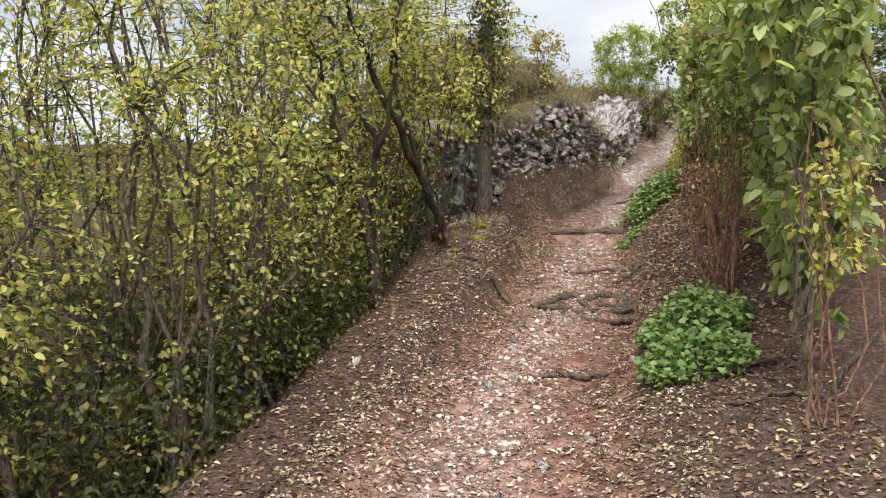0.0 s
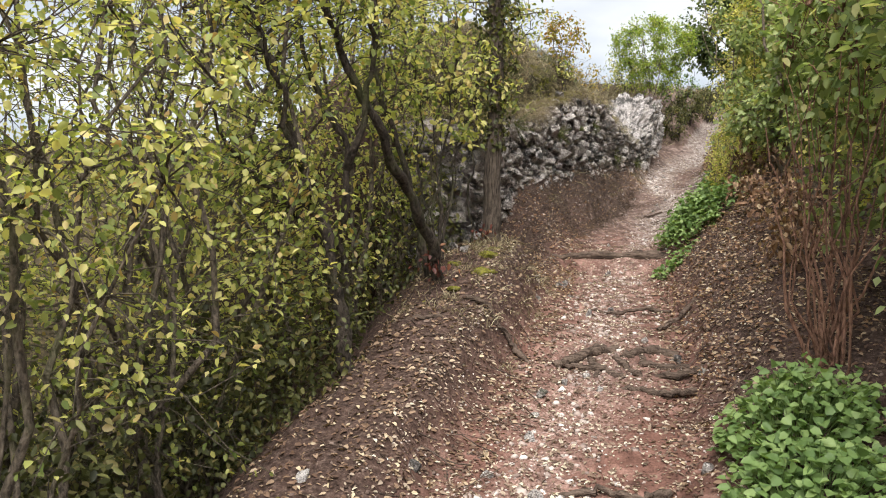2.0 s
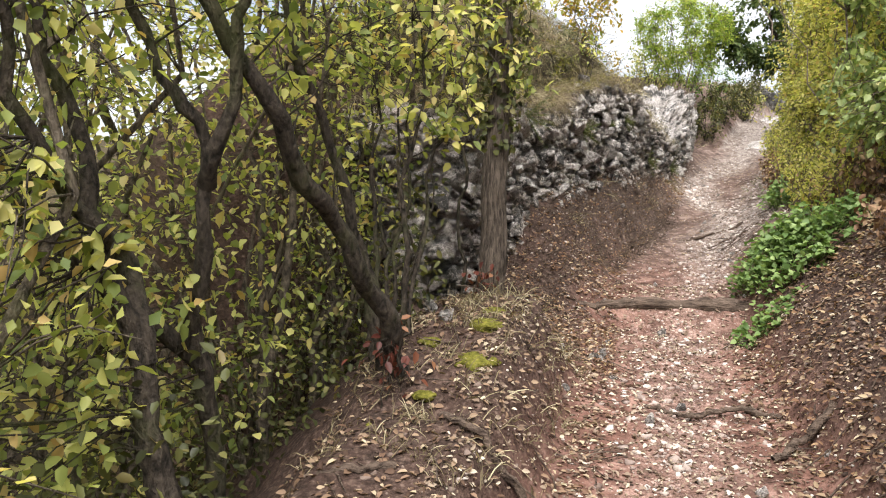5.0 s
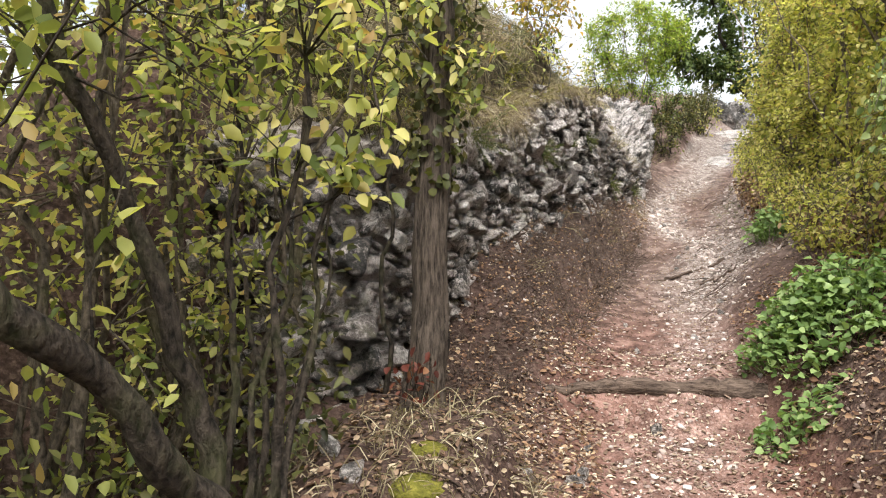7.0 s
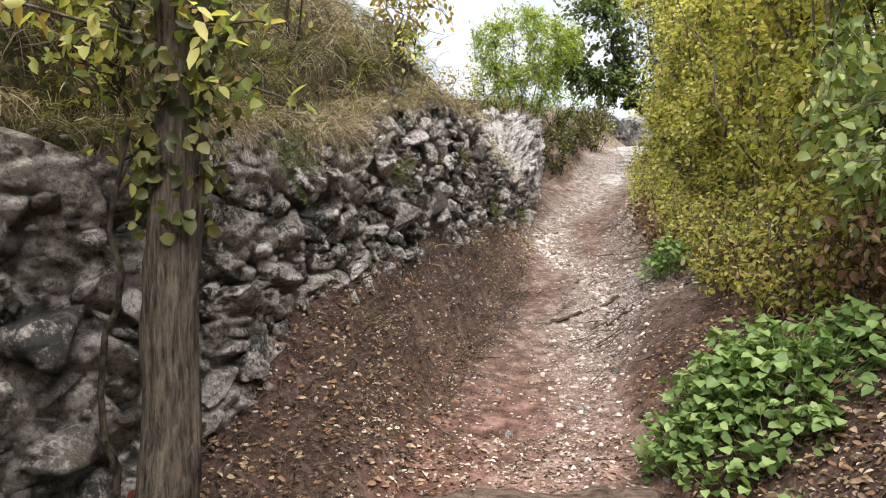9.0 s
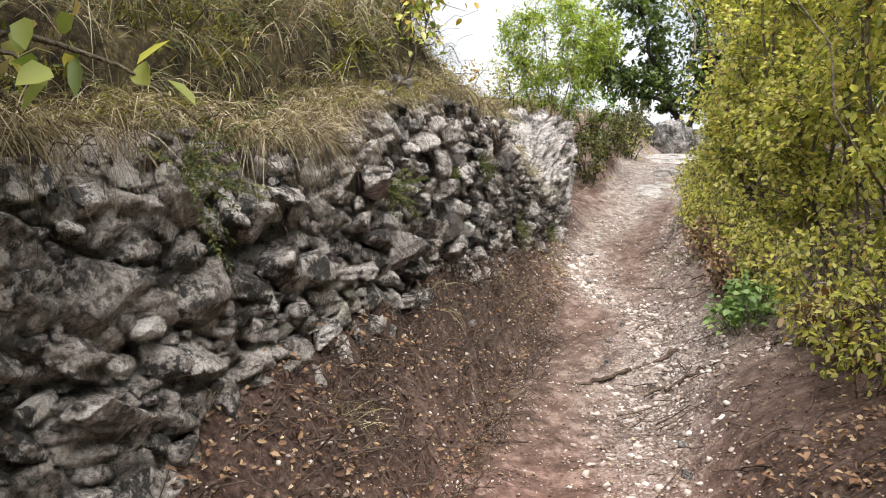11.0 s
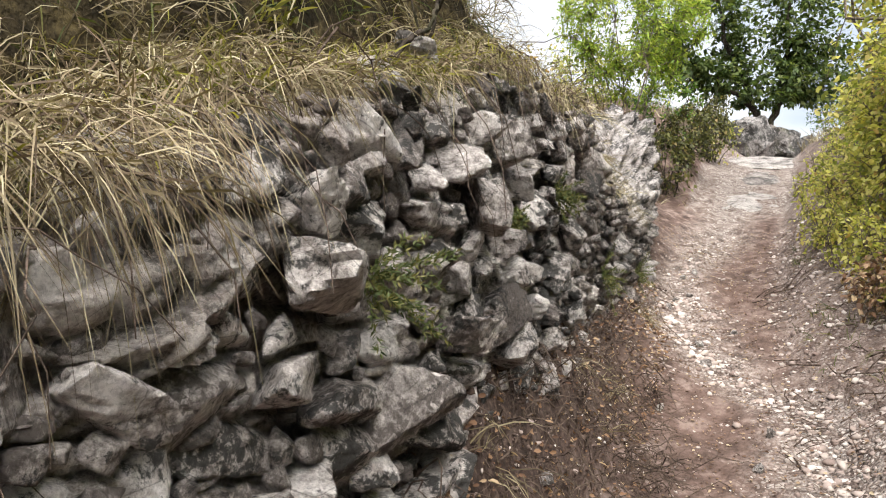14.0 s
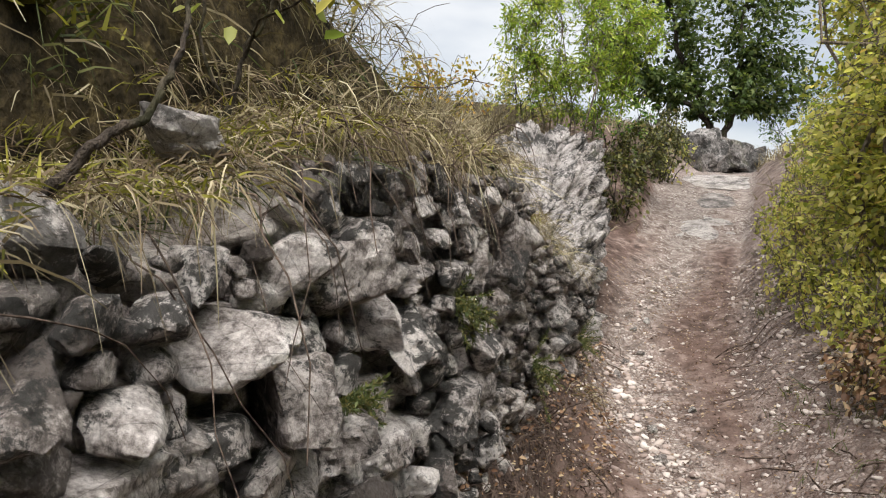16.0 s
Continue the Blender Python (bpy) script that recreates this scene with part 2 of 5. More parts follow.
# dull olive leaves, with the thicket's shade worked into the dark tones
M_UNDER = leaf_material("dull_and_shaded_leaves", [(0.0, (0.03, 0.032, 0.014)), (0.5, (0.085, 0.09, 0.032)), (0.85, (0.17, 0.165, 0.06)), (1.0, (0.27, 0.20, 0.10))], 0.3)
M_BROAD = leaf_material("broad_pale_green_leaves", [(0.0, (0.12, 0.17, 0.065)), (0.5, (0.31, 0.37, 0.17)), (0.85, (0.49, 0.55, 0.29)), (1.0, (0.60, 0.54, 0.27))], 0.5)
M_LIME = leaf_material("fresh_green_leaves", [(0.0, (0.163, 0.250, 0.037)), (0.6, (0.300, 0.400, 0.062)), (1.0, (0.500, 0.500, 0.112))])
M_AUTUMN = leaf_material("autumn_leaves", [(0.0, (0.16, 0.16, 0.03)), (0.4, (0.34, 0.27, 0.05)), (0.75, (0.48, 0.32, 0.05)), (1.0, (0.36, 0.15, 0.05))])
M_HERB = leaf_material("herb_leaves", [(0.0, (0.10, 0.165, 0.055)), (0.55, (0.18, 0.265, 0.095)), (1.0, (0.31, 0.40, 0.17))], 0.35)
M_DARKTREE = leaf_material("dark_tree_leaves", [(0.0, (0.035, 0.058, 0.022)), (0.6, (0.095, 0.135, 0.045)), (1.0, (0.21, 0.24, 0.09))], 0.45)
M_DRY = leaf_material("dry_grass_blades", [(0.0, (0.07, 0.05, 0.032)), (0.35, (0.17, 0.13, 0.085)), (0.75, (0.31, 0.25, 0.175)), (1.0, (0.54, 0.47, 0.36))], 0.2, 0.7)
M_GRASS = leaf_material("green_grass_blades", [(0.0, (0.04, 0.058, 0.02)), (0.6, (0.095, 0.11, 0.035)), (1.0, (0.23, 0.195, 0.08))], 0.25, 0.65)
M_STRAW = leaf_material("dead_hanging_grass", [(0.0, (0.07, 0.045, 0.032)), (0.45, (0.19, 0.135, 0.095)), (0.8, (0.36, 0.285, 0.20)), (1.0, (0.58, 0.50, 0.38))], 0.2, 0.75)
M_MOSSY = leaf_material("moss_tips", [(0.0, (0.06, 0.06, 0.012)), (0.5, (0.19, 0.18, 0.03)), (1.0, (0.36, 0.32, 0.07))], 0.3, 0.8)
M_LITTER = leaf_material("fallen_leaves", [(0.0, (0.06, 0.033, 0.025)), (0.35, (0.15, 0.085, 0.062)), (0.6, (0.24, 0.15, 0.11)), (0.85, (0.34, 0.24, 0.18)), (1.0, (0.55, 0.44, 0.34))], 0.12, 0.75)
M_RUST = leaf_material("withered_brown_leaves", [(0.0, (0.08, 0.042, 0.03)), (0.4, (0.2, 0.105, 0.068)), (0.75, (0.33, 0.2, 0.135)), (1.0, (0.52, 0.39, 0.28))], 0.2, 0.75)
M_CHIP = leaf_material("pale_leaf_scraps", [(0.0, (0.09, 0.055, 0.045)), (0.4, (0.21, 0.14, 0.115)), (0.75, (0.36, 0.275, 0.235)), (1.0, (0.64, 0.56, 0.49))], 0.1, 0.8)


def moss_material():
    m = Mat("moss")
    f = m.noise(40, 5, 0.7)
    c = m.ramp(f, [(0.3, (0.05, 0.05, 0.012)), (0.55, (0.16, 0.15, 0.03)), (0.75, (0.30, 0.26, 0.06))])
    return m.done(m.principled(c, 1.0, m.bump(f, 1.0, 0.02), 0.05))


M_MOSS = moss_material()

# ---- mesh tools ----
RNG = np.random.default_rng(7)


def mesh_np(name, verts, faces, mat, smooth=False):
    """A mesh from an array of places and an array of equal-sided faces."""
    verts, faces = np.asarray(verts, np.float32), np.asarray(faces, np.int32)
    me = bpy.data.meshes.new(name)
    me.vertices.add(len(verts))
    me.vertices.foreach_set("co", verts.ravel())
    me.loops.add(faces.size)
    me.loops.foreach_set("vertex_index", faces.ravel())
    me.polygons.add(len(faces))
    me.polygons.foreach_set("loop_start", np.arange(len(faces), dtype=np.int32) * faces.shape[1])
    me.update(calc_edges=True)
    me.validate()
    if smooth:
        me.shade_smooth()
    me.materials.append(mat)
    return me


def thing(name, at, label, category, group="", kind=""):
    ob = tagged(new(name), label, category, group, kind)
    ob.location = at
    ob.empty_display_size = 0.1
    return ob


def part(name, me, parent, label="", m=None, kind=""):
    """A mesh as one part under a thing. Its places are given in the world unless m is set."""
    ob = tagged(new(name, me), label, kind=kind)
    ob.parent = parent
    if m is not None:
        ob.matrix_basis = m
    else:
        up = Matrix.Identity(4)
        o = parent
        while o:
            up = Matrix.Translation(o.location) @ up
            o = o.parent
        ob.matrix_parent_inverse = up.inverted()
    return ob


class Tubes:
    """Collects tapered round limbs into one mesh."""

    def __init__(self, sides=5):
        self.v, self.f, self.k, self.sides = [], [], 0, sides

    def add(self, pts, radii):
        pts, radii = np.asarray(pts, float), np.asarray(radii, float)
        n, s = len(pts), self.sides
        d = np.gradient(pts, axis=0)
        d /= np.linalg.norm(d, axis=1)[:, None] + 1e-9
        ref = np.array([0.0, 0, 1]) if abs(d[:, 2]).mean() < 0.8 else np.array([1.0, 0, 0])
        a = np.cross(d, ref)
        a /= np.linalg.norm(a, axis=1)[:, None] + 1e-9
        b = np.cross(d, a)
        ang = np.arange(s) * 2 * np.pi / s
        ring = pts[:, None] + radii[:, None, None] * (np.cos(ang)[None, :, None] * a[:, None] + np.sin(ang)[None, :, None] * b[:, None])
        self.v.append(ring.reshape(-1, 3))
        i, j = np.meshgrid(np.arange(n - 1), np.arange(s), indexing="ij")
        k, jn = self.k + i * s, (j + 1) % s
        self.f.append(np.stack([k + j, k + jn, k + s + jn, k + s + j], -1).reshape(-1, 4))
        self.k += n * s

    def mesh(self, name, mat):
        return mesh_np(name, np.concatenate(self.v), np.concatenate(self.f), mat, True)


def unit(v):
    return v / (np.linalg.norm(v, axis=-1, keepdims=True) + 1e-9)


def leaf_mesh(name, at, along, up, length, width, mat, oval=True, droop=0.12):
    """One mesh of many separate leaves, each folded along its midrib."""
    along = unit(along)
    side = unit(np.cross(along, up))
    norm = np.cross(side, along)
    length, width = np.broadcast_to(length, len(at))[:, None], np.broadcast_to(width, len(at))[:, None]

    def pt(u, v, w):
        return at + along * (u * length) + side * (v * width) + norm * (w * width - droop * u * u * length)

    if oval:
        verts = np.stack([pt(0, 0, 0), pt(0.28, -0.42, 0.16), pt(0.68, -0.36, 0.14), pt(1, 0, 0), pt(0.68, 0.36, 0.14), pt(0.28, 0.42, 0.16)], 1)
        base = np.array([[0, 1, 2, 3], [0, 3, 4, 5]])
    else:
        verts = np.stack([pt(0, 0, 0), pt(0.42, -0.5, 0.15), pt(1, 0, 0), pt(0.42, 0.5, 0.15)], 1)
        base = np.array([[0, 1, 2], [0, 2, 3]])
    k = verts.shape[1]
    faces = (np.arange(len(at))[:, None, None] * k + base[None]).reshape(-1, base.shape[1])
    return mesh_np(name, verts.reshape(-1, 3), faces, mat)


def blade_mesh(name, at, lean, length, width, mat, droop=0.5):
    """Grass: each blade a narrow strip of three lengths that bends over."""
    n = len(at)
    lean = unit(lean)
    side = unit(np.cross(lean, RNG.normal(0, 1, (n, 3))))
    L, W = np.broadcast_to(length, n)[:, None], np.broadcast_to(width, n)[:, None]
    fall = np.broadcast_to(droop, n)[:, None] * np.array([[0, 0, -1.0]])
    rows = []
    for u, w in ((0, 0.5), (0.35, 0.45), (0.7, 0.32), (1, 0.08)):
        c = at + lean * (u * L) + fall * (u * u * L)
        rows += [c - side * W * w, c + side * W * w]
    v = np.stack(rows, 1)
    base = np.array([[0, 1, 3, 2], [2, 3, 5, 4], [4, 5, 7, 6]])
    f = (np.arange(n)[:, None, None] * 8 + base[None]).reshape(-1, 4)
    return mesh_np(name, v.reshape(-1, 3), f, mat)


def limb(rng, a, b, n=7, wander=0.06, sag=0.0):
    """A crooked line from a to b."""
    a, b = np.asarray(a, float), np.asarray(b, float)
    u = np.linspace(0, 1, n)[:, None]
    kink = np.cumsum(rng.normal(0, 1, (n, 3)), axis=0)
    kink -= kink[:1] + (kink[-1:] - kink[:1]) * u
    p = a + (b - a) * u + kink * wander * np.linalg.norm(b - a) / math.sqrt(n)
    p[:, 2] += sag * (u[:, 0] * (1 - u[:, 0])) * 4
    return p


def stone_data(seed, mat, rough=0.1, level=3):
    """A broken stone about 1 m across: a ball cut by random planes, with softened edges and a rough skin."""
    rng = np.random.default_rng(seed)
    bm = bmesh.new()
    bmesh.ops.create_icosphere(bm, subdivisions=level, radius=1)
    cut = unit(np.concatenate([rng.normal(0, 1, (6, 3)), np.array([[1, 0, 0], [-1, 0, 0], [0, 1, 0], [0, -1, 0], [0, 0, 1], [0, 0, -1.0]]) + rng.normal(0, 0.25, (6, 3))]))
    far = rng.uniform(0.30, 0.54, 12) * (1 - 0.12 * np.abs(cut[:, 1]) - 0.2 * np.abs(cut[:, 2]))
    for v in bm.verts:
        d = np.array(v.co) / v.co.length
        r = float(((np.maximum(cut @ d, 1e-3) / far) ** 30).sum() ** (-1 / 30))
        q = Vector(d * r)
        s = Vector((seed * 3.7, 0, 0))
        bed = noise.noise(Vector((q.x * 1.5, q.y * 1.5, q.z * 7)) + s)
        k = 1 + rough * (0.45 * noise.fractal(q * 3.2 + s, 0.7, 2.1, 4) - 0.45 * max(0.0, 0.15 - abs(noise.noise(q * 6 + s))) * 4 + 0.3 * bed)
        v.co = q * k
    me = bpy.data.meshes.new("stone")
    bm.to_mesh(me)
    bm.free()
    if level > 3:
        me.shade_smooth()
        me.set_sharp_from_angle(angle=radians(17))
    me.materials.append(mat)
    return me


def shard_data(seed, mat):
    """A small sharp-edged chip of stone about 1 m across."""
    rng = np.random.default_rng(seed)
    bm = bmesh.new()
    for q in unit(rng.normal(0, 1, (11, 3))) * rng.uniform(0.36, 0.56, (11, 1)) * np.array([1.0, 0.8, 0.66]):
        bm.verts.new(q)
    bmesh.ops.convex_hull(bm, input=bm.verts)
    bmesh.ops.delete(bm, geom=[v for v in bm.verts if not v.link_faces], context="VERTS")
    bmesh.ops.triangulate(bm, faces=bm.faces[:])
    me = bpy.data.meshes.new("stone")
    bm.to_mesh(me)
    bm.free()
    me.materials.append(mat)
    return me


def arrays(me):
    v = np.zeros(len(me.vertices) * 3, np.float32)
    me.vertices.foreach_get("co", v)
    f = np.zeros(len(me.loops), np.int32)
    me.loops.foreach_get("vertex_index", f)
    return v.reshape(-1, 3), f.reshape(-1, 3)


def scatter_mesh(name, kinds, at, size, rng, mat, flat=0.6, spin=True):
    """Many small stones joined into one mesh."""
    data = [arrays(k) for k in kinds]
    vs, fs, k = [], [], 0
    for q, s in zip(at, size):
        v, f = data[rng.integers(len(data))]
        e = Euler(rng.uniform(0, 6.28, 3)).to_matrix() if spin else Matrix.Identity(3)
        w = (v * s) @ np.array(e).T
        w[:, 2] *= flat
        vs.append(w + q)
        fs.append(f + k)
        k += len(v)
    return mesh_np(name, np.concatenate(vs), np.concatenate(fs), mat)


# ---- the lie of the land ----
def table(text):
    rows = np.array([[float(c) for c in r.split()] for r in text.split(",")])
    return lambda y: np.interp(y, rows[:, 0], rows[:, 1])


def ease(a, b, x):
    u = np.clip((x - a) / (b - a), 0, 1)
    return u * u * (3 - 2 * u)


path_x = table("-30 3, -2 .2, 0 0, 2 -.5, 3.8 -.8, 7 -.8, 10 -.98, 11.2 -1.0, 13.5 -.8, 15.5 -.55, 18.5 -.05, 20 .3, 24 1.2, 28 2.3, 34 4.2, 60 12")
path_z = table("-30 -2.2, -2 -.25, 0 -.1, 4.5 .2, 5.6 .34, 7 .5, 7.2 .57, 9.6 .84, 9.8 1.0, 11.2 1.13, 12.85 1.3, 12.95 1.34, 15.2 1.73, 18.6 2.2, 19.9 2.56, 22.8 3.36, 23.6 3.42, 28 3.75, 32 4.1, 45 4.4")
half_w = table("0 .6, 6 .55, 9 .48, 12 .5, 15 .38, 18 .48, 24 .6, 60 .8")
wall_x = table("7 -5.2, 7.9 -3.6, 8.4 -2.72, 9.2 -2.3, 9.9 -2.06, 10.4 -1.98, 11.5 -1.8, 12.5 -1.66, 13.2 -1.5, 14.25 -1.36, 15.06 -1.21, 15.7 -1.08, 17 -.97, 19.4 -.82, 19.8 -1.3, 21 -1.5, 40 2")
wall_base = table("8 .9, 9.2 1.04, 9.8 1.36, 10 1.5, 10.25 1.61, 10.5 1.72, 11 1.77, 11.75 1.86, 12.2 1.96, 13 2.02, 13.6 1.98, 14.3 1.94, 15.1 1.95, 16 2.02, 17 2.15, 19.4 2.55, 22 3")
wall_top_mean = table("7.5 2.2, 8.6 2.3, 10 2.39, 10.7 2.46, 11 2.54, 11.5 2.66, 12 2.79, 12.5 2.86, 13 2.9, 13.5 2.92, 14 2.84, 14.4 2.74, 14.9 2.58, 15.5 2.5, 16 2.5, 16.6 2.6, 17.5 2.86, 18.3 3.3, 18.8 3.46, 19.4 3.4, 19.9 3.2, 24 3.9, 40 4.8")


def wall_top(y):
    """The wall's broken upper edge."""
    return wall_top_mean(y) + (0.03 * np.sin(y * 5.1 + 0.4) + 0.025 * np.sin(y * 11.3 + 1)) * (np.asarray(y) < 15.5)


right_k = table("0 .25, 5 .32, 6.2 .6, 7 .8, 9.7 1, 11 .65, 14 .5, 17 .75, 22 .8, 40 .4")
hump = table("0 0, 3.5 .05, 4.7 .12, 6.7 .3, 7.7 .45, 8.4 .42, 9 .25, 9.5 .2")


stream_x = table("2 -.9, 5 -1.0, 7 -.85, 9.6 -.9, 10.5 -.75, 12 -.58, 13.3 -.42, 14 -.36, 14.6 -.62, 15.3 -.85, 16.5 -.75, 18 -.35, 20 .2, 24 1.2, 30 2.7")


def land(x, y):
    """Height of the ground."""
    x, y = np.broadcast_arrays(np.asarray(x, float), np.asarray(y, float))
    c, z0, hw = path_x(y), path_z(y), half_w(y)
    off = x - c
    gully = 0.05 * (np.clip(np.abs(off) / hw, 0, 1) ** 2)
    z = z0 + gully
    dr = np.clip(off - hw, 0, None)
    right = right_k(y) * (0.72 * (1 - np.exp(-dr / 0.45)) + 0.16 * np.minimum(dr, 6))
    dl = np.clip(-off - hw, 0, None)
    low = 1.1 * hump(y) * ease(0.02, 0.3, dl) - 0.85 * np.clip(dl - 0.72, 0, 3.2) - 0.1 * np.clip(dl - 4, 0, 30)
    xw, zb, zt = wall_x(y), wall_base(y), wall_top(y)
    span = np.maximum((c - hw) - xw, 0.1)
    slope = (zb - z0) * np.clip(dl / span, 0, 1) ** 0.9
    back = np.clip(xw - 0.10 - x, 0, None)
    lumps = 0.12 * np.sin(2.9 * y + 1.5 * np.sin(2.2 * x)) * np.sin(3.7 * x + 1.1 * y) + 0.05 * np.sin(7.3 * y + 2 * x) * np.sin(6.1 * x)
    ledge = ease(13.0, 14.4, y)
    bank = (zt - z0) + (0.98 * (1 - ledge)) * (1 - np.exp(-back / 0.85)) + lumps * ease(0.05, 0.5, back) - ledge * (0.3 - 0.55 * ease(0.8, 1.7, back)) - 1.2 * np.clip(back - np.interp(y, [8.5, 11], [0.3, 1.4]), 0, 9)
    step = ease(0.2, 0.32, xw - x)
    walled = slope * (1 - step) + bank * step
    far = ease(19.5, 21, y)
    rise = 0.9 * (1 - np.exp(-dl / 0.6))
    walled = walled * (1 - far) + rise * far
    w = ease(8.35, 9.0, y)
    low = np.where(x < xw - 0.02, low + (np.maximum(low, bank) - low) * ease(7.4, 8.4, y), low)
    left = low * (1 - w) + walled * w
    z = z + np.where(off > 0, right, left)
    z = z - 16 * ease(4.5, 40, -off) * (1 - ease(24, 60, y))
    return z


def land1(x, y):
    return float(land(x, y))


GRAIN = np.random.default_rng(3).uniform(-1, 1, (256, 256))


def lumpy(x, y, f):
    """Smooth random lumps of about 1/f metres."""
    x, y = np.asarray(x) * f + 37.3, np.asarray(y) * f + 11.7
    i, j = np.floor(x).astype(int), np.floor(y).astype(int)
    u, v = x - i, y - j
    u, v = u * u * (3 - 2 * u), v * v * (3 - 2 * v)
    g = lambda a, b: GRAIN[a % 256, b % 256]
    return (g(i, j) * (1 - u) + g(i + 1, j) * u) * (1 - v) + (g(i, j + 1) * (1 - u) + g(i + 1, j + 1) * u) * v


def rough(x, y):
    """Small lumps on the ground."""
    return 0.03 * lumpy(x, y, 2.3) + 0.02 * lumpy(x, y, 6.1) + 0.011 * lumpy(x, y, 15.3)


def spread(lo, hi, step, out_lo, out_hi, grow=1.22):
    mid = np.arange(lo, hi, step)
    a, b, s = [], [], step
    q = lo
    while q > out_lo:
        s *= grow
        q -= s
        a.append(q)
    q, s = mid[-1], step
    while q < out_hi:
        s *= grow
        q += s
        b.append(q)
    return np.array(a[::-1] + list(mid) + b)


gx, gy = spread(-3.0, 1.4, 0.045, -900, 900), spread(2.0, 21.0, 0.05, -900, 900)
GX, GY = np.meshgrid(gx, gy)
GZ = land(GX, GY) + rough(GX, GY) * np.clip(1.2 - np.abs(GX + 0.6) / 8, 0, 1)
nx = len(gx)
ii, jj = np.meshgrid(np.arange(len(gy) - 1), np.arange(nx - 1), indexing="ij")
q0 = ii * nx + jj
g_me = mesh_np("ground", np.stack([GX, GY, GZ], -1).reshape(-1, 3), np.stack([q0, q0 + 1, q0 + nx + 1, q0 + nx], -1).reshape(-1, 4), M_SOIL, True)
off_path = np.abs(GX - path_x(GY)) / half_w(GY)
masks = {
    "path": np.clip(1.25 - np.abs(GX - stream_x(GY)) / (0.3 + 0.1 * np.sin(GY * 2.1)), 0, 1) * (0.55 + 0.45 * ease(9.5, 14, GY)) + 0.42 * ease(11.5, 13.5, GY) * ease(0.7, 1.1, (GX - path_x(GY)) / half_w(GY)) * (1 - ease(1.0, 1.6, GX - path_x(GY))) + 0.95 * ease(19.3, 20.2, GY) * (off_path < 1.1),
    "litter": ease(0.85, 1.5, off_path) * (1 - 0.95 * ease(10.5, 13, GY) * (GX > path_x(GY))) * (1 - ease(17, 19, GY)),
    "red": 1 - ease(9.5, 13, GY),
    "field": np.maximum.reduce([ease(2.2, 4.0, np.abs(GX - path_x(GY))), ease(21, 24, GY) * ease(1.1, 1.8, off_path), ease(0.1, 0.3, wall_x(GY) - GX) * ease(8.6, 9, GY)]),
}
for key, val in masks.items():
    g_me.attributes.new(key, "FLOAT", "POINT").data.foreach_set("value", val.ravel().astype(np.float32))
ground = tagged(new("ground", g_me), "trodden reddish soil track with chalky gravel, climbing between banks", "ground", kind="structure")

# ---- the old rubble wall ----
wall = thing("wall_left", (-1.8, 12, 1.9), "weathered grey limestone rubble wall, eroded, with overhanging dry grass", "stone wall", kind="structure")


def wall_point(y, v, out=0.0):
    """A place on the wall's face: along it, up it, and out from it."""
    zb, zt = wall_base(y) - 0.25, wall_top(y)
    lean = 0.03 * (1 - v)
    e = 0.2
    t = np.stack([(wall_x(y + e) - wall_x(y - e)) / (2 * e), np.ones_like(y)], -1)
    t = unit(t)
    return np.stack([wall_x(y) + t[..., 1] * (out + lean), y - t[..., 0] * (out + lean), zb + v * (zt - zb)], -1)


wy, wv = np.meshgrid(np.linspace(8.35, 19.5, 780), np.linspace(0, 1, 98), indexing="ij")
zz = wall_base(wy) + wv * 1.3


def blocky(a, b, fa, fb, seed, tilt):
    """Broken blocks: how far out the face of each stands, sunk along its edges."""
    warp = noise.noise(Vector((a * 4, b * 4, seed))) * 0.5
    q = Vector((a * fa + warp, b * fb - warp * 0.7, seed * 3.1))
    far, at = noise.voronoi(q)
    own = noise.cell(at[0] * 9.7)
    lean = noise.cell(at[0] * 5.3 + Vector((3, 1, 7)))
    return own + tilt * (q.y - at[0].y + lean * (q.x - at[0].x)) - 1.3 * max(0.0, 0.16 - (far[1] - far[0])) / 0.16


pairs = list(zip(wy.ravel(), zz.ravel()))
depth = 0.042 * np.array([blocky(a, b, 2.6, 5.2, 2.0, 1.2) for a, b in pairs])
depth += 0.022 * np.array([blocky(a, b, 7.5, 10.5, 5.0, 0.9) for a, b in pairs])
depth += 0.022 * np.array([noise.turbulence(Vector((a * 14, b * 17, 1.0)), 5, True) - 0.45 for a, b in pairs])
depth = depth.reshape(wy.shape)
hollow = np.exp(-(((wy - 10.4) / 0.2) ** 4) - (((wv - 0.68) / 0.07) ** 4))
wp = wall_point(wy, wv, depth - 0.012 - 0.16 * hollow - 0.42 * ease(0.93, 1.0, wv))
r, s = wy.shape
ii, jj = np.meshgrid(np.arange(r - 1), np.arange(s - 1), indexing="ij")
q0 = ii * s + jj
part("core", mesh_np("core", wp.reshape(-1, 3), np.stack([q0, q0 + s, q0 + s + 1, q0 + 1], -1).reshape(-1, 4), M_GAP, False), wall, "dirty eroded mortar and rubble core")

# ---- the bare outcrop at the wall's far end ----
oy, ou = np.meshgrid(np.linspace(14.7, 19.55, 260), np.linspace(0, 1, 90), indexing="ij")
o_pairs = list(zip(oy.ravel(), ou.ravel()))
o_out = np.array([noise.ridged_multi_fractal(Vector((a * 2.4, b * 5.0, 8.0)), 0.8, 2.1, 7, 1.0, 2.0) for a, b in o_pairs]).reshape(oy.shape) - 1.2
o_blk = np.array([blocky(a, b * 2.4, 2.2, 4.4, 11.0, 1.3) + 0.5 * blocky(a, b * 2.4, 6.0, 9.0, 14.0, 1.0) for a, b in o_pairs]).reshape(oy.shape)
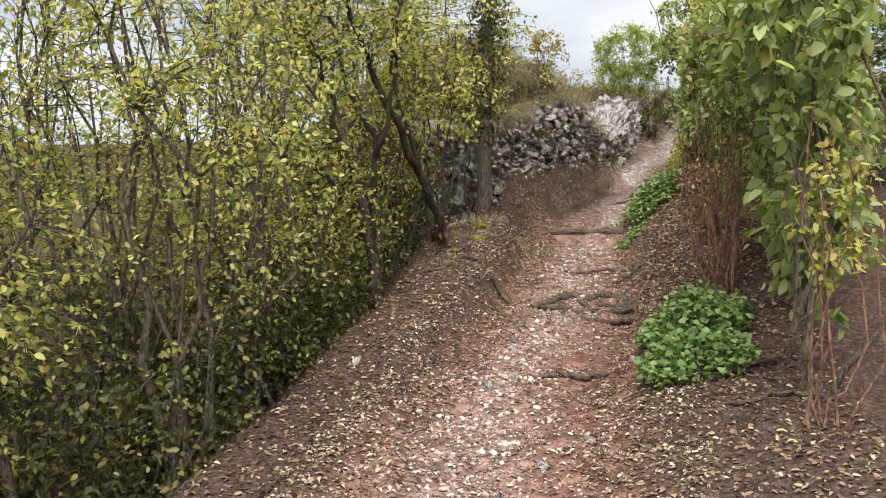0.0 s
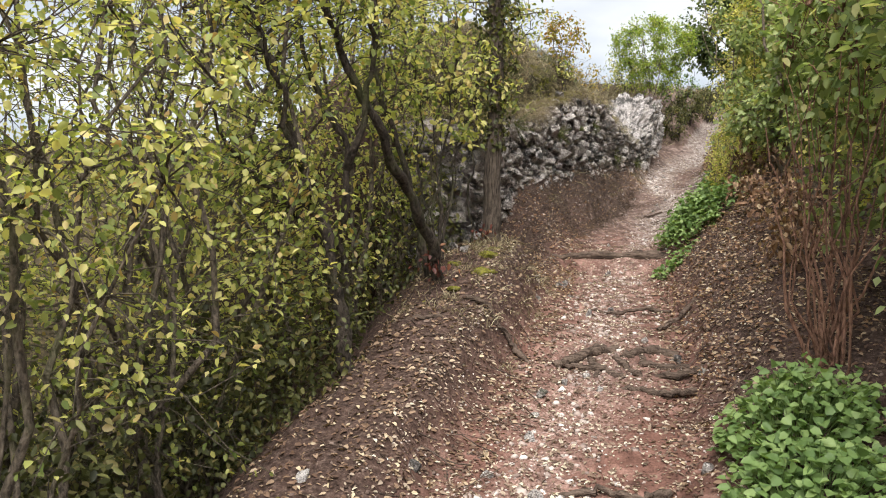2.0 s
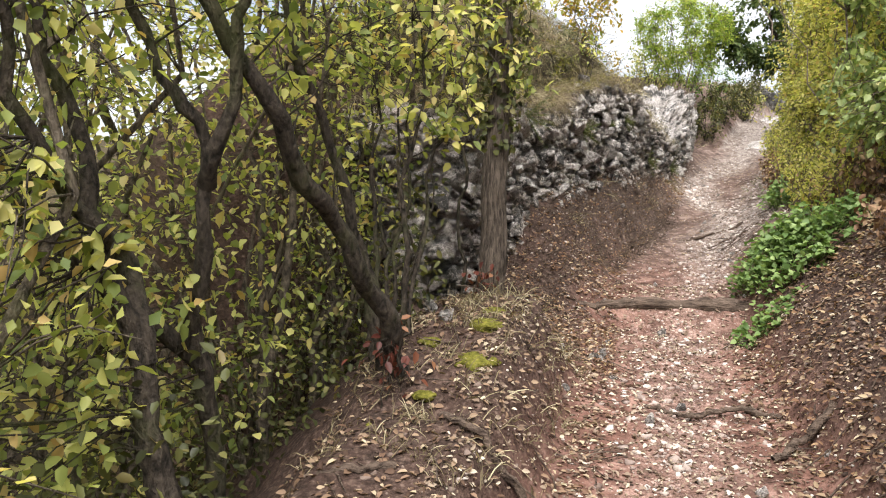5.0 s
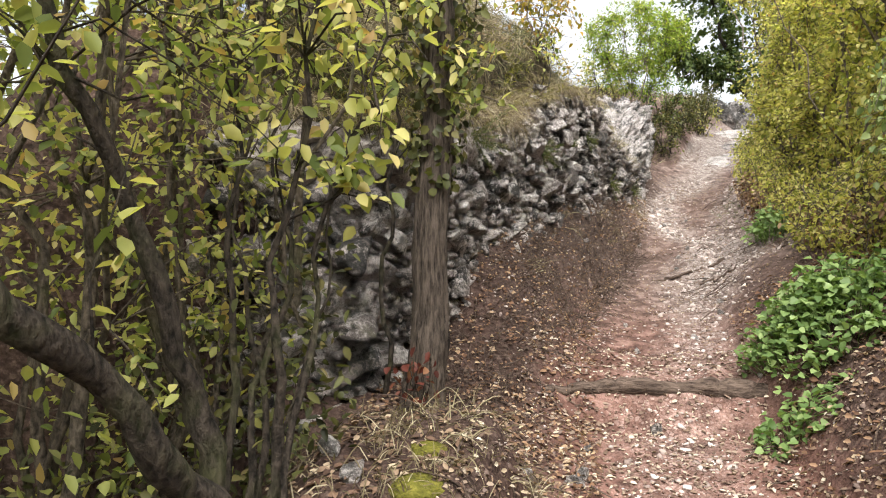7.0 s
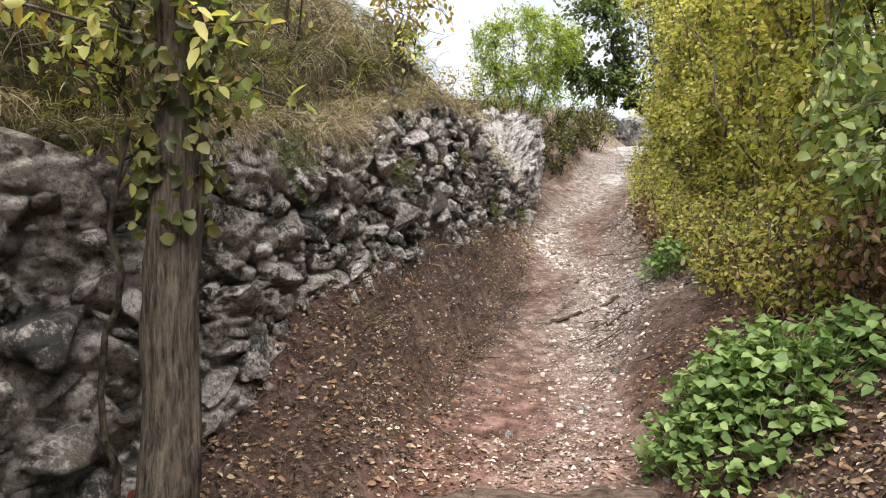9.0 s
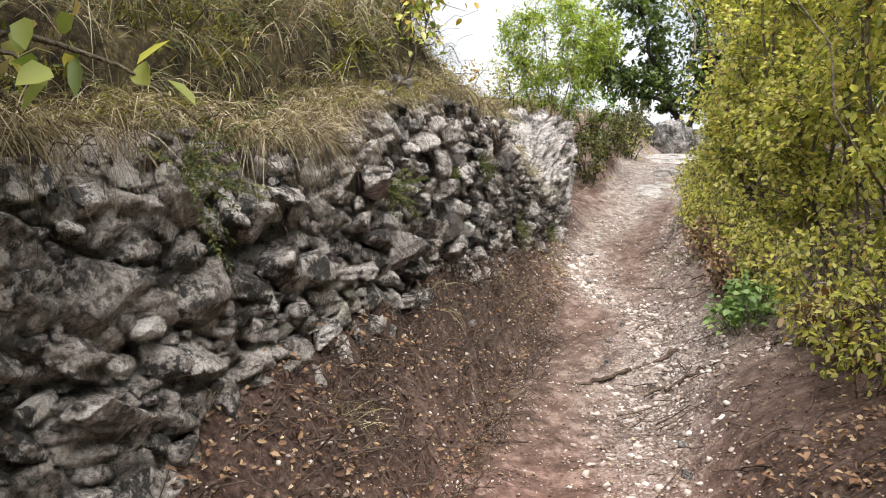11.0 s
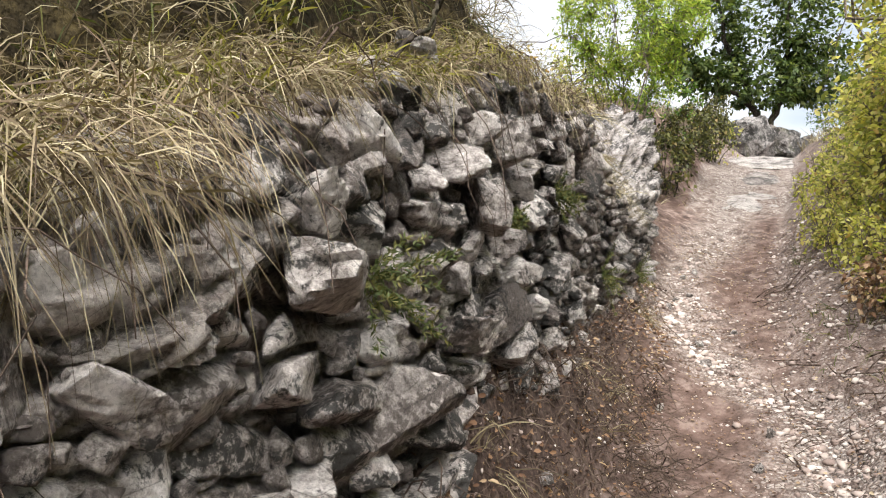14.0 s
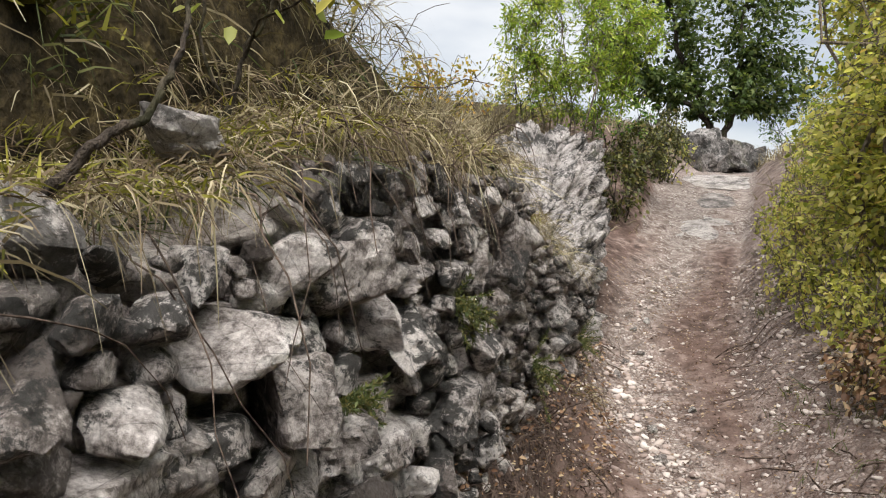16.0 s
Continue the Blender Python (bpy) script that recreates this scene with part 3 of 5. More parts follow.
o_x = wall_x(oy) + 0.05 * ease(15.2, 16.0, oy) - 0.95 * np.clip(ou - 0.35, 0, 1) / 0.65
o_z = np.where(ou < 0.35, wall_base(oy) - 0.2 + (wall_top(oy) - wall_base(oy) + 0.2) * ou / 0.35, wall_top(oy) + 0.16 * (ou - 0.35) / 0.65)
op = np.stack([o_x + (0.06 * o_out + 0.055 * o_blk) * (ou < 0.6), oy + 0.05 * o_out, o_z + (0.07 * o_out + 0.05 * o_blk) * ease(0.2, 0.4, ou) - 0.12 * ease(0.75, 1, ou)], -1)
r, s = oy.shape
ii, jj = np.meshgrid(np.arange(r - 1), np.arange(s - 1), indexing="ij")
q0 = ii * s + jj
outcrop = thing("rock_outcrop", (-1.0, 18.4, 2.6), "bare pale limestone outcrop, cracked and weathered, beside the track", "rock")
part("crag", mesh_np("crag", op.reshape(-1, 3), np.stack([q0, q0 + s, q0 + s + 1, q0 + 1], -1).reshape(-1, 4), M_CRAG, False), outcrop)
CRAG_KINDS = [stone_data(170 + k, M_CRAG, 0.3, 4) for k in range(4)]
crag_rng = np.random.default_rng(171)
for k in range(16):
    y = crag_rng.uniform(16.6, 19.3)
    up = crag_rng.uniform(0.35, 1.0)
    size = crag_rng.uniform(0.2, 0.42)
    z = float(wall_base(y) + up * (wall_top(y) - wall_base(y)) - 0.06)
    part("block", CRAG_KINDS[k % 4], outcrop, m=Matrix.Translation(Vector((float(wall_x(y)) - 0.06 - 0.3 * max(0, up - 0.9), y, z)) - outcrop.location) @ Euler((crag_rng.normal(0, 0.25), crag_rng.normal(0, 0.25), 1.57 + crag_rng.normal(0, 0.3))).to_matrix().to_4x4() @ Matrix.Diagonal((size * 1.3, size * 0.6, size * 0.75, 1)))


# ---- plants ----
def shrub(name, base, label, category, stems, clumps, leaf_mat, bark, leaf=(0.05, 0.032), leaves=11, stem_r=0.016, twig=0.55, seed=1, group="", hang=0.35, oval=True):
    """A plant: stems from its base to their tips, then twigs that fill the clumps, with leaves along them.
    stems: (tip, radius) or a list of places with a radius. clumps: (centre, radii, number of twigs)."""
    rng = np.random.default_rng(seed)
    base = np.asarray(base, float)
    top = thing(name, base, label, category, group)
    lines = []
    for way, rad in stems:
        way = np.asarray(way, float)
        if way.ndim == 1:
            foot = base + np.append(rng.normal(0, 0.05, 2), -0.08)
            p = limb(rng, foot, way, 9, 0.10)
        else:
            p = np.concatenate([limb(rng, way[k], way[k + 1], 9, 0.09)[: 9 if k == len(way) - 2 else 8] for k in range(len(way) - 1)])
        t = Tubes(8)
        t.add(p, rad * (1.12 - 0.85 * np.linspace(0, 1, len(p)) ** 0.8) * rng.uniform(0.86, 1.2, len(p)))
        part("stem", t.mesh("stem", bark), top)
        lines.append(p)
    nodes = np.concatenate([p[len(p) // 4:] for p in lines])
    tw = Tubes(3)
    at, along = [], []
    for centre, radii, count in clumps:
        for _ in range(count):
            d = unit(rng.normal(0, 1, 3)) * rng.uniform(0.25, 1.0) ** 0.5
            tip = np.asarray(centre) + d * np.asarray(radii)
            away = nodes - tip
            dist = np.linalg.norm(away, axis=1) + rng.uniform(0, 0.25, len(nodes))
            k = int(np.argmin(dist))
            root = nodes[k]
            gap = np.linalg.norm(root - tip)
            if gap > twig * 1.6:
                root = tip + (root - tip) / gap * twig * rng.uniform(0.9, 1.6)
            p = limb(rng, root, tip, 4, 0.16, 0.04)
            tw.add(p, np.linspace(0.0042, 0.0015, 4))
            u = rng.uniform(0.2, 1.0, leaves)
            seg = np.minimum((u * 3).astype(int), 2)
            pos = p[seg] + (p[seg + 1] - p[seg]) * (u * 3 - seg)[:, None]
            at.append(pos + rng.normal(0, 0.03, (leaves, 3)))
            along.append(unit(p[-1] - p[0]) * 0.6 + rng.normal(0, 0.7, (leaves, 3)) - np.array([0, 0, hang]))
    part("branchwork", tw.mesh("branchwork", bark), top, "thin bare twigs", kind="stuff")
    at, along = np.concatenate(at), np.concatenate(along)
    n = len(at)
    up = rng.normal(0, 0.55, (n, 3)) + np.array([0, 0, 1.0])
    size = rng.uniform(0.6, 1.2, n)
    part("crown", leaf_mesh("crown", at, along, up, leaf[0] * size, leaf[1] * size, leaf_mat, oval), top, "loose leafy crown")
    return top


LEFT_LABEL = "dense thicket shrub with dark crooked stems and yellowing green leaves"
# the two crooked leaning trees and the forked one beside the track
shrub("leaning_tree", (-2.0, 7.3, 0.98), "crooked leaning small tree with dark mossy bark beside the track", "tree",
      [(((-2.0, 7.3, 0.9), (-2.04, 6.95, 1.4), (-2.12, 6.42, 1.98), (-2.3, 6.0, 2.6), (-2.5, 5.6, 3.3)), 0.046),
       (((-2.02, 7.35, 0.9), (-2.2, 7.2, 1.6), (-2.35, 7.0, 2.3), (-2.3, 6.9, 3.2)), 0.035),
       (((-2.12, 7.35, 0.9), (-2.1, 7.5, 1.8), (-1.95, 7.5, 2.8)), 0.016), (((-2.1, 7.38, 0.9), (-2.0, 7.6, 1.7), (-1.85, 7.7, 2.5)), 0.012),
       (((-2.14, 7.42, 0.9), (-2.12, 7.7, 1.7), (-2.15, 7.8, 2.7)), 0.012), (((-2.16, 7.4, 0.9), (-2.25, 7.6, 1.7), (-2.3, 7.7, 2.8)), 0.014), (((-2.1, 7.4, 0.9), (-2.05, 7.62, 1.5), (-1.95, 7.85, 2.3)), 0.009), (((-2.15, 7.44, 0.9), (-2.3, 7.8, 1.6), (-2.45, 8.0, 2.5)), 0.012)],
      [((-2.15, 6.9, 2.7), (0.5, 0.8, 0.7), 85), ((-2.3, 6.2, 3.2), (0.5, 0.7, 0.6), 70), ((-2.0, 7.6, 2.35), (0.35, 0.4, 0.5), 45)], M_LEFT, M_DARKTWIG, (0.056, 0.038), 8, seed=11)
shrub("forked_tree", (-2.4, 6.4, 0.35), "dark forked small tree with twisted limbs on the slope", "tree",
      [(((-2.4, 6.4, 0.2), (-2.36, 6.36, 1.1), (-2.3, 6.28, 1.8), (-2.5, 6.2, 2.3), (-2.7, 6.1, 3.1)), 0.036),
       (((-2.3, 6.28, 1.78), (-2.12, 6.2, 2.3), (-2.0, 6.1, 3.0)), 0.025), (((-2.36, 6.36, 1.2), (-2.6, 6.0, 1.6), (-2.9, 5.6, 2.2)), 0.025)],
      [((-2.5, 6.1, 2.9), (0.7, 0.7, 0.7), 80), ((-2.7, 6.0, 1.4), (0.45, 0.6, 0.6), 60)], M_LEFT, M_DARKTWIG, (0.052, 0.036), 8, seed=12)
shrub("slope_tree", (-2.05, 5.75, 0.5), "dark crooked small tree rooted at the track's edge", "tree",
      [(((-2.05, 5.75, 0.4), (-2.15, 5.85, 0.9), (-2.25, 5.9, 1.3), (-2.5, 5.95, 1.95), (-2.8, 5.9, 2.7)), 0.05),
       (((-2.25, 5.9, 1.3), (-2.35, 5.7, 1.8), (-2.4, 5.3, 2.5)), 0.03)],
      [((-2.6, 5.7, 2.6), (0.6, 0.7, 0.7), 80), ((-2.5, 5.5, 1.4), (0.35, 0.5, 0.5), 60)], M_LEFT, M_DARKTWIG, (0.052, 0.036), 8, seed=13)

k = 0
for bx, by, h, wide, mat in ((-2.55, 4.7, 3.2, 0.75, M_LEFT), (-2.5, 3.7, 2.6, 0.7, M_LEFT), (-3.1, 4.2, 3.6, 0.9, M_LEFT), (-3.0, 5.4, 3.7, 0.9, M_LEFT), (-3.2, 6.4, 3.8, 0.9, M_LEFT),
                             (-2.75, 7.4, 3.3, 0.75, M_LEFT), (-3.3, 7.3, 3.8, 0.9, M_LEFT), (-3.0, 8.2, 2.8, 0.7, M_LEFT), (-2.65, 7.95, 2.2, 0.45, M_LEFT), (-2.75, 2.7, 2.4, 0.7, M_LEFT),
                             (-4.2, 7.4, 4.0, 0.9, M_LEFT), (-3.4, 3.0, 2.6, 0.8, M_LEFT), (-3.5, 9.0, 1.5, 0.7, M_LEFT), (-3.0, 9.8, 1.2, 0.6, M_LEFT), (-4.3, 8.6, 1.8, 0.9, M_LEFT), (-2.75, 8.9, 1.0, 0.35, M_LEFT), (-3.7, 4.6, 3.2, 0.9, M_LEFT), (-3.9, 6.0, 3.4, 0.9, M_LEFT), (-3.4, 2.1, 2.4, 0.8, M_LEFT)):
    k += 1
    rng = np.random.default_rng(100 + k)
    bz = land1(bx, by)
    stems = [((bx + rng.normal(0, wide * 0.45), by + rng.normal(0, wide * 0.45), bz + h * rng.uniform(0.75, 1.05)), rng.uniform(0.012, 0.028)) for _ in range(7)]
    clumps = [((bx + rng.normal(0, wide * 0.3), by + rng.normal(0, wide * 0.3), bz + h * f), (wide, wide, h * 0.2), int(82 * wide / 0.8 * dense * (0.62 if bx < -2.9 else 0.7 if by > 5 else 1.0))) for f, dense in ((0.25, 0.15 if by < 5 else 0.5), (0.5, 0.6 if by < 5 else 0.85), (0.7, 1.0), (0.9, 1.1))]
    shrub("thicket_shrub", (bx, by, bz), LEFT_LABEL, "shrub", stems, clumps, mat, M_GREYTWIG, (0.037, 0.026), 13, seed=100 + k, group="thicket beside the track", oval=bx > -2.8)

# tall shrubs lower down the slope
for k, (bx, by, h, wide) in enumerate(((-3.5, 2.7, 4.4, 0.8), (-4.1, 3.7, 5.2, 0.9), (-4.7, 4.9, 6.0, 1.0), (-3.4, 3.6, 4.2, 0.7), (-3.1, 1.9, 3.6, 0.7), (-5.0, 6.4, 6.2, 1.0))):
    rng = np.random.default_rng(140 + k)
    bz = land1(bx, by)
    stems = [((bx + rng.normal(0, wide * 0.45), by + rng.normal(0, wide * 0.45), bz + h * rng.uniform(0.75, 1.05)), rng.uniform(0.012, 0.024)) for _ in range(6)]
    shrub("thicket_shrub", (bx, by, bz), LEFT_LABEL, "shrub", stems, [((bx, by, bz + h * f), (wide, wide, h * 0.14), 70) for f in (0.5, 0.66, 0.82, 0.95)], M_LEFT, M_GREYTWIG, (0.04, 0.028), 11, seed=150 + k, group="thicket beside the track", oval=False)

# dull low shrubs under the thicket, whose shade is put into their leaf colour
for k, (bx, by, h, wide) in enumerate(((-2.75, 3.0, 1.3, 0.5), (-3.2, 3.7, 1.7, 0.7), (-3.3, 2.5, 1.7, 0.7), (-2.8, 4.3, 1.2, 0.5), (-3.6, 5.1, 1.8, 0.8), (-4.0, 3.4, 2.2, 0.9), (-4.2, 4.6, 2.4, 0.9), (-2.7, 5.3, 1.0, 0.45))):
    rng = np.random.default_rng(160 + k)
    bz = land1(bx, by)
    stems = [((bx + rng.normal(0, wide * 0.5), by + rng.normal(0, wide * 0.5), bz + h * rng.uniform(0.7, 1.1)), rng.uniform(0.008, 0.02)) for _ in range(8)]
    shrub("low_shrub", (bx, by, bz), "dull green low shrub under the thicket, leaves coloured darker for its shade", "shrub", stems, [((bx, by, bz + h * f), (wide, wide, h * 0.35), 90) for f in (0.35, 0.75)], M_UNDER, M_GREYTWIG, (0.045, 0.032), 12, seed=180 + k, group="undershrubs in the thicket", oval=False)

# the straight tree in front of the wall
rng = np.random.default_rng(5)
tree = thing("tree", (-2.05, 8.98, 0.95), "slim upright tree with furrowed grey-brown bark before the wall", "tree")
tp = limb(rng, (-2.045, 8.97, 0.8), (-1.94, 9.1, 5.2), 26, 0.012)
TR, TS = 170, 44
tu = np.linspace(0, 1, TR)
tc = np.stack([np.interp(tu, np.linspace(0, 1, 26), tp[:, i]) for i in range(3)], -1)
ta = np.arange(TS) * 2 * np.pi / TS
trad = 0.08 - 0.03 * tu + 0.05 * np.exp(-tu * 18)
ridge = np.array([[noise.ridged_multi_fractal(Vector((math.cos(a) * 5.5, math.sin(a) * 5.5, z * 5)), 0.9, 2.0, 4, 1.0, 2.0) for a in ta] for z in tc[:, 2]])
trr = trad[:, None] * (1 + 0.13 * (ridge - 1.0)) + (0.03 * np.exp(-tu * 26))[:, None] * np.cos(5 * ta)[None]
tv = tc[:, None] + np.stack([trr * np.cos(ta), trr * np.sin(ta), 0 * trr], -1)
ii, jj = np.meshgrid(np.arange(TR - 1), np.arange(TS), indexing="ij")
part("trunk", mesh_np("trunk", tv.reshape(-1, 3), np.stack([ii * TS + jj, ii * TS + (jj + 1) % TS, (ii + 1) * TS + (jj + 1) % TS, (ii + 1) * TS + jj], -1).reshape(-1, 4), M_BARK, True), tree)
ivy_n = 1700
z = 2.0 + 2.2 * rng.uniform(0, 1, ivy_n) ** 0.8
a = rng.uniform(0, 6.28, ivy_n)
rad = 0.07 + rng.uniform(0.0, 0.16, ivy_n) * np.clip((z - 1.8) / 1.0, 0, 1)
cen = np.stack([np.interp(z, tp[:, 2], tp[:, 0]), np.interp(z, tp[:, 2], tp[:, 1]), z], -1)
outw = np.stack([np.cos(a), np.sin(a), 0 * a], -1)
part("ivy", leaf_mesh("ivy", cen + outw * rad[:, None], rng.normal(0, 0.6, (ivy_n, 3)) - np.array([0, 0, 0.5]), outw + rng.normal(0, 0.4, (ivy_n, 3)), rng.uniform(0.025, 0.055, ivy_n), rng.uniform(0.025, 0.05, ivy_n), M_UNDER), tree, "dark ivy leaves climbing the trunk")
tw, at, al = Tubes(4), [], []
for _ in range(85):
    zz0 = rng.uniform(2.35, 4.6)
    o = np.array([np.interp(zz0, tp[:, 2], tp[:, 0]), np.interp(zz0, tp[:, 2], tp[:, 1]), zz0])
    ang = rng.uniform(0, 6.28)
    p = limb(rng, o, o + np.array([math.cos(ang), math.sin(ang), 0.1]) * rng.uniform(0.3, 0.75) * (0.55 if math.cos(ang) > 0.1 and zz0 < 3.2 else 1.0), 6, 0.12, 0.05)
    tw.add(p, np.linspace(0.008, 0.002, 6))
    m = 16
    u = rng.uniform(0.25, 1, m)
    sg = np.minimum((u * 5).astype(int), 4)
    at.append(p[sg] + (p[sg + 1] - p[sg]) * (u * 5 - sg)[:, None] + rng.normal(0, 0.03, (m, 3)))
    al.append(rng.normal(0, 0.6, (m, 3)) - np.array([0, 0, 0.6]))
part("branchwork", tw.mesh("branchwork", M_TWIG), tree, "thin side branches", kind="stuff")
at, al = np.concatenate(at), np.concatenate(al)
part("crown", leaf_mesh("crown", at, al, rng.normal(0, 0.5, (len(at), 3)) + np.array([0, 0, 1]), rng.uniform(0.035, 0.07, len(at)), rng.uniform(0.025, 0.045, len(at)), M_LEFT), tree, "yellowing green leaves")

# right-hand hedge
k = 0
for bx, by, h, wide, mat, hang in ((0.55, 9.95, 2.3, 0.55, M_BROAD, 0.5), (0.62, 10.9, 2.4, 0.52, M_HEDGE, 0.3), (0.66, 11.8, 2.5, 0.55, M_HEDGE, 0.3), (0.70, 12.8, 2.6, 0.58, M_HEDGE, 0.3), (0.72, 13.8, 2.5, 0.58, M_HEDGE, 0.3), (0.72, 14.8, 2.4, 0.62, M_HEDGE, 0.3),
                                   (0.74, 15.7, 2.3, 0.62, M_HEDGE, 0.3), (0.86, 16.6, 2.2, 0.62, M_HEDGE, 0.3), (1.32, 17.9, 3.1, 0.62, M_LIME, 0.3), (2.2, 19.4, 3.3, 0.8, M_GREEN, 0.3), (3.3, 21.5, 2.4, 0.9, M_GREEN, 0.3), (1.5, 10.6, 3.4, 0.8, M_BROAD, 0.4), (1.6, 12.6, 3.6, 0.9, M_GREEN, 0.4), (1.8, 15, 3.6, 0.9, M_GREEN, 0.4),
                                   (1.05, 7.6, 2.7, 0.6, M_HEDGE, 0.4), (0.8, 8.8, 2.5, 0.55, M_BROAD, 0.4), (1.0, 6.3, 2.8, 0.6, M_BROAD, 0.5), (1.8, 7.5, 3.4, 0.9, M_GREEN, 0.4)):
    k += 1
    rng = np.random.default_rng(300 + k)
    bz = land1(bx, by)
    stems = [((bx + rng.normal(0, wide * 0.5), by + rng.normal(0, wide * 0.5), bz + h * rng.uniform(0.7, 1.0)), rng.uniform(0.010, 0.022)) for _ in range(8)]
    clumps = [((bx + rng.normal(0.02, 0.13), by + rng.normal(0, 0.2), bz + h * (f + rng.normal(0, 0.03))), (wide * rng.uniform(0.7, 1.1), wide * rng.uniform(0.75, 1.2), h * rng.uniform(0.13, 0.2)), int(rng.uniform(85, 150))) for f in (0.2, 0.38, 0.55, 0.72, 0.9)]
    small = mat is M_HEDGE
    shrub("hedge_shrub", (bx, by, bz), "leafy roadside shrub with yellow-green autumn foliage" if small else "leafy shrub with broad green leaves on the bank", "shrub", stems, clumps, mat, M_TWIG,
          (0.046, 0.034) if small else (0.056, 0.040), 15 if small else 12, seed=300 + k, group="hedge along the track", hang=hang, oval=bx < 0.9)

# near right: broad-leaved shrub over the track's start, and the thin brown stems
shrub("broad_leaved_shrub", (0.66, 4.4, land1(0.66, 4.4)), "overhanging shrub with broad drooping pale green leaves", "shrub",
      [((0.5, 4.2, 2.9), 0.016), ((0.75, 4.5, 3.2), 0.018), ((0.35, 3.9, 2.7), 0.011), ((0.8, 4.0, 3.0), 0.014), ((0.7, 4.7, 2.9), 0.012)],
      [((0.5, 4.15, 2.4), (0.38, 0.5, 0.6), 120), ((0.72, 4.7, 1.5), (0.34, 0.4, 0.75), 100), ((0.55, 4.6, 2.9), (0.6, 0.6, 0.4), 90)], M_BROAD, M_TWIG, (0.088, 0.06), 9, seed=41, hang=0.9)
shrub("broad_leaved_shrub", (0.85, 5.4, land1(0.85, 5.4)), "dense green shrub with broad drooping leaves on the bank", "shrub",
      [((0.6, 5.3, 2.9), 0.014), ((0.85, 5.5, 3.2), 0.016), ((0.55, 5.1, 2.7), 0.011), ((1.0, 5.3, 3.0), 0.014)],
      [((0.6, 5.3, 2.5), (0.45, 0.5, 0.6), 150), ((0.8, 5.5, 1.6), (0.4, 0.5, 0.7), 190), ((0.6, 5.6, 3.0), (0.6, 0.6, 0.4), 100)], M_BROAD, M_TWIG, (0.066, 0.046), 10, seed=43, hang=0.8)
shrub("cane_shrub", (0.35, 6.05, land1(0.35, 6.05)), "clump of thin reddish-brown canes with leafy tops", "shrub",
      [((0.35 + 0.32 * math.sin(k * 2.4) * (0.4 + k / 36), 6.0 + 0.3 * math.cos(k * 2.4) * (0.4 + k / 36), 1.9 + 0.7 * ((k * 7) % 10) / 10), 0.006 + 0.005 * ((k * 3) % 5) / 5) for k in range(24)],
      [((0.4, 6.15, 2.4), (0.45, 0.45, 0.5), 230), ((0.5, 6.3, 1.8), (0.3, 0.3, 0.4), 40)], M_BROAD, M_CANE, (0.052, 0.038), 10, seed=42, hang=0.6)
shrub("cane_shrub", (0.68, 4.0, land1(0.68, 4.0)), "clump of thin brown canes at the track's edge", "shrub",
      [((0.68 + dx, 4.0 + dy, h), 0.007) for dx, dy, h in ((-0.1, 0, 1.7), (0.0, 0.1, 2.0), (0.1, -0.1, 1.9), (0.15, 0.1, 2.1), (-0.05, -0.1, 1.6), (0.2, 0.0, 1.8), (0.05, 0.15, 1.9))],
      [((0.72, 4.0, 1.4), (0.2, 0.25, 0.4), 36)], M_HEDGE, M_CANE, (0.045, 0.03), 7, seed=44, hang=0.5)

# low herbs with round leaves
def herb(at, rx, ry, h, n, seed):
    rng = np.random.default_rng(seed)
    z0 = land1(at[0], at[1])
    top = thing("leafy_herb", (at[0], at[1], z0), "clump of fresh green round-leaved herbs on the bank", "plant", "herb clumps")
    t, tips = Tubes(3), []
    for _ in range(n):
        u = unit(rng.normal(0, 1, 2)) * rng.uniform(0, 1) ** 0.5
        gx0, gy0 = at[0] + u[0] * rx, at[1] + u[1] * ry
        gz = land1(gx0, gy0)
        tip = np.array([gx0 + u[0] * 0.06, gy0 + u[1] * 0.06, gz + h * (1.05 - 0.7 * np.hypot(*u)) * rng.uniform(0.35, 1.1)])
        t.add(limb(rng, (gx0 * 0.6 + at[0] * 0.4, gy0 * 0.6 + at[1] * 0.4, gz - 0.03), tip, 4, 0.1), [0.003, 0.003, 0.002, 0.002])
        tips.append(tip)
    part("stalkwork", t.mesh("stalkwork", M_HERB), top, kind="stuff")
    tips = np.array(tips)
    reps = np.repeat(tips, 3, axis=0) + rng.normal(0, 0.025, (len(tips) * 3, 3))
    m = len(reps)
    part("foliage", leaf_mesh("foliage", reps, np.append(rng.normal(0, 1, (m, 2)), rng.normal(-0.15, 0.3, (m, 1)), 1), rng.normal(0, 0.3, (m, 3)) + np.array([0, -0.2, 1]), rng.uniform(0.03, 0.055, m), rng.uniform(0.035, 0.06, m), M_HERB, True, 0.2), top, "round green leaves", kind="stuff")


herb((0.14, 5.5), 0.28, 0.26, 0.32, 300, 51)
herb((0.16, 5.0), 0.26, 0.26, 0.22, 230, 56)
herb((-0.3, 9.95), 0.2, 0.2, 0.36, 230, 52)
herb((-0.12, 9.75), 0.28, 0.2, 0.24, 230, 53)
herb((0.05, 13.0), 0.13, 0.16, 0.32, 90, 54)
herb((-0.4, 9.4), 0.18, 0.14, 0.1, 60, 55)

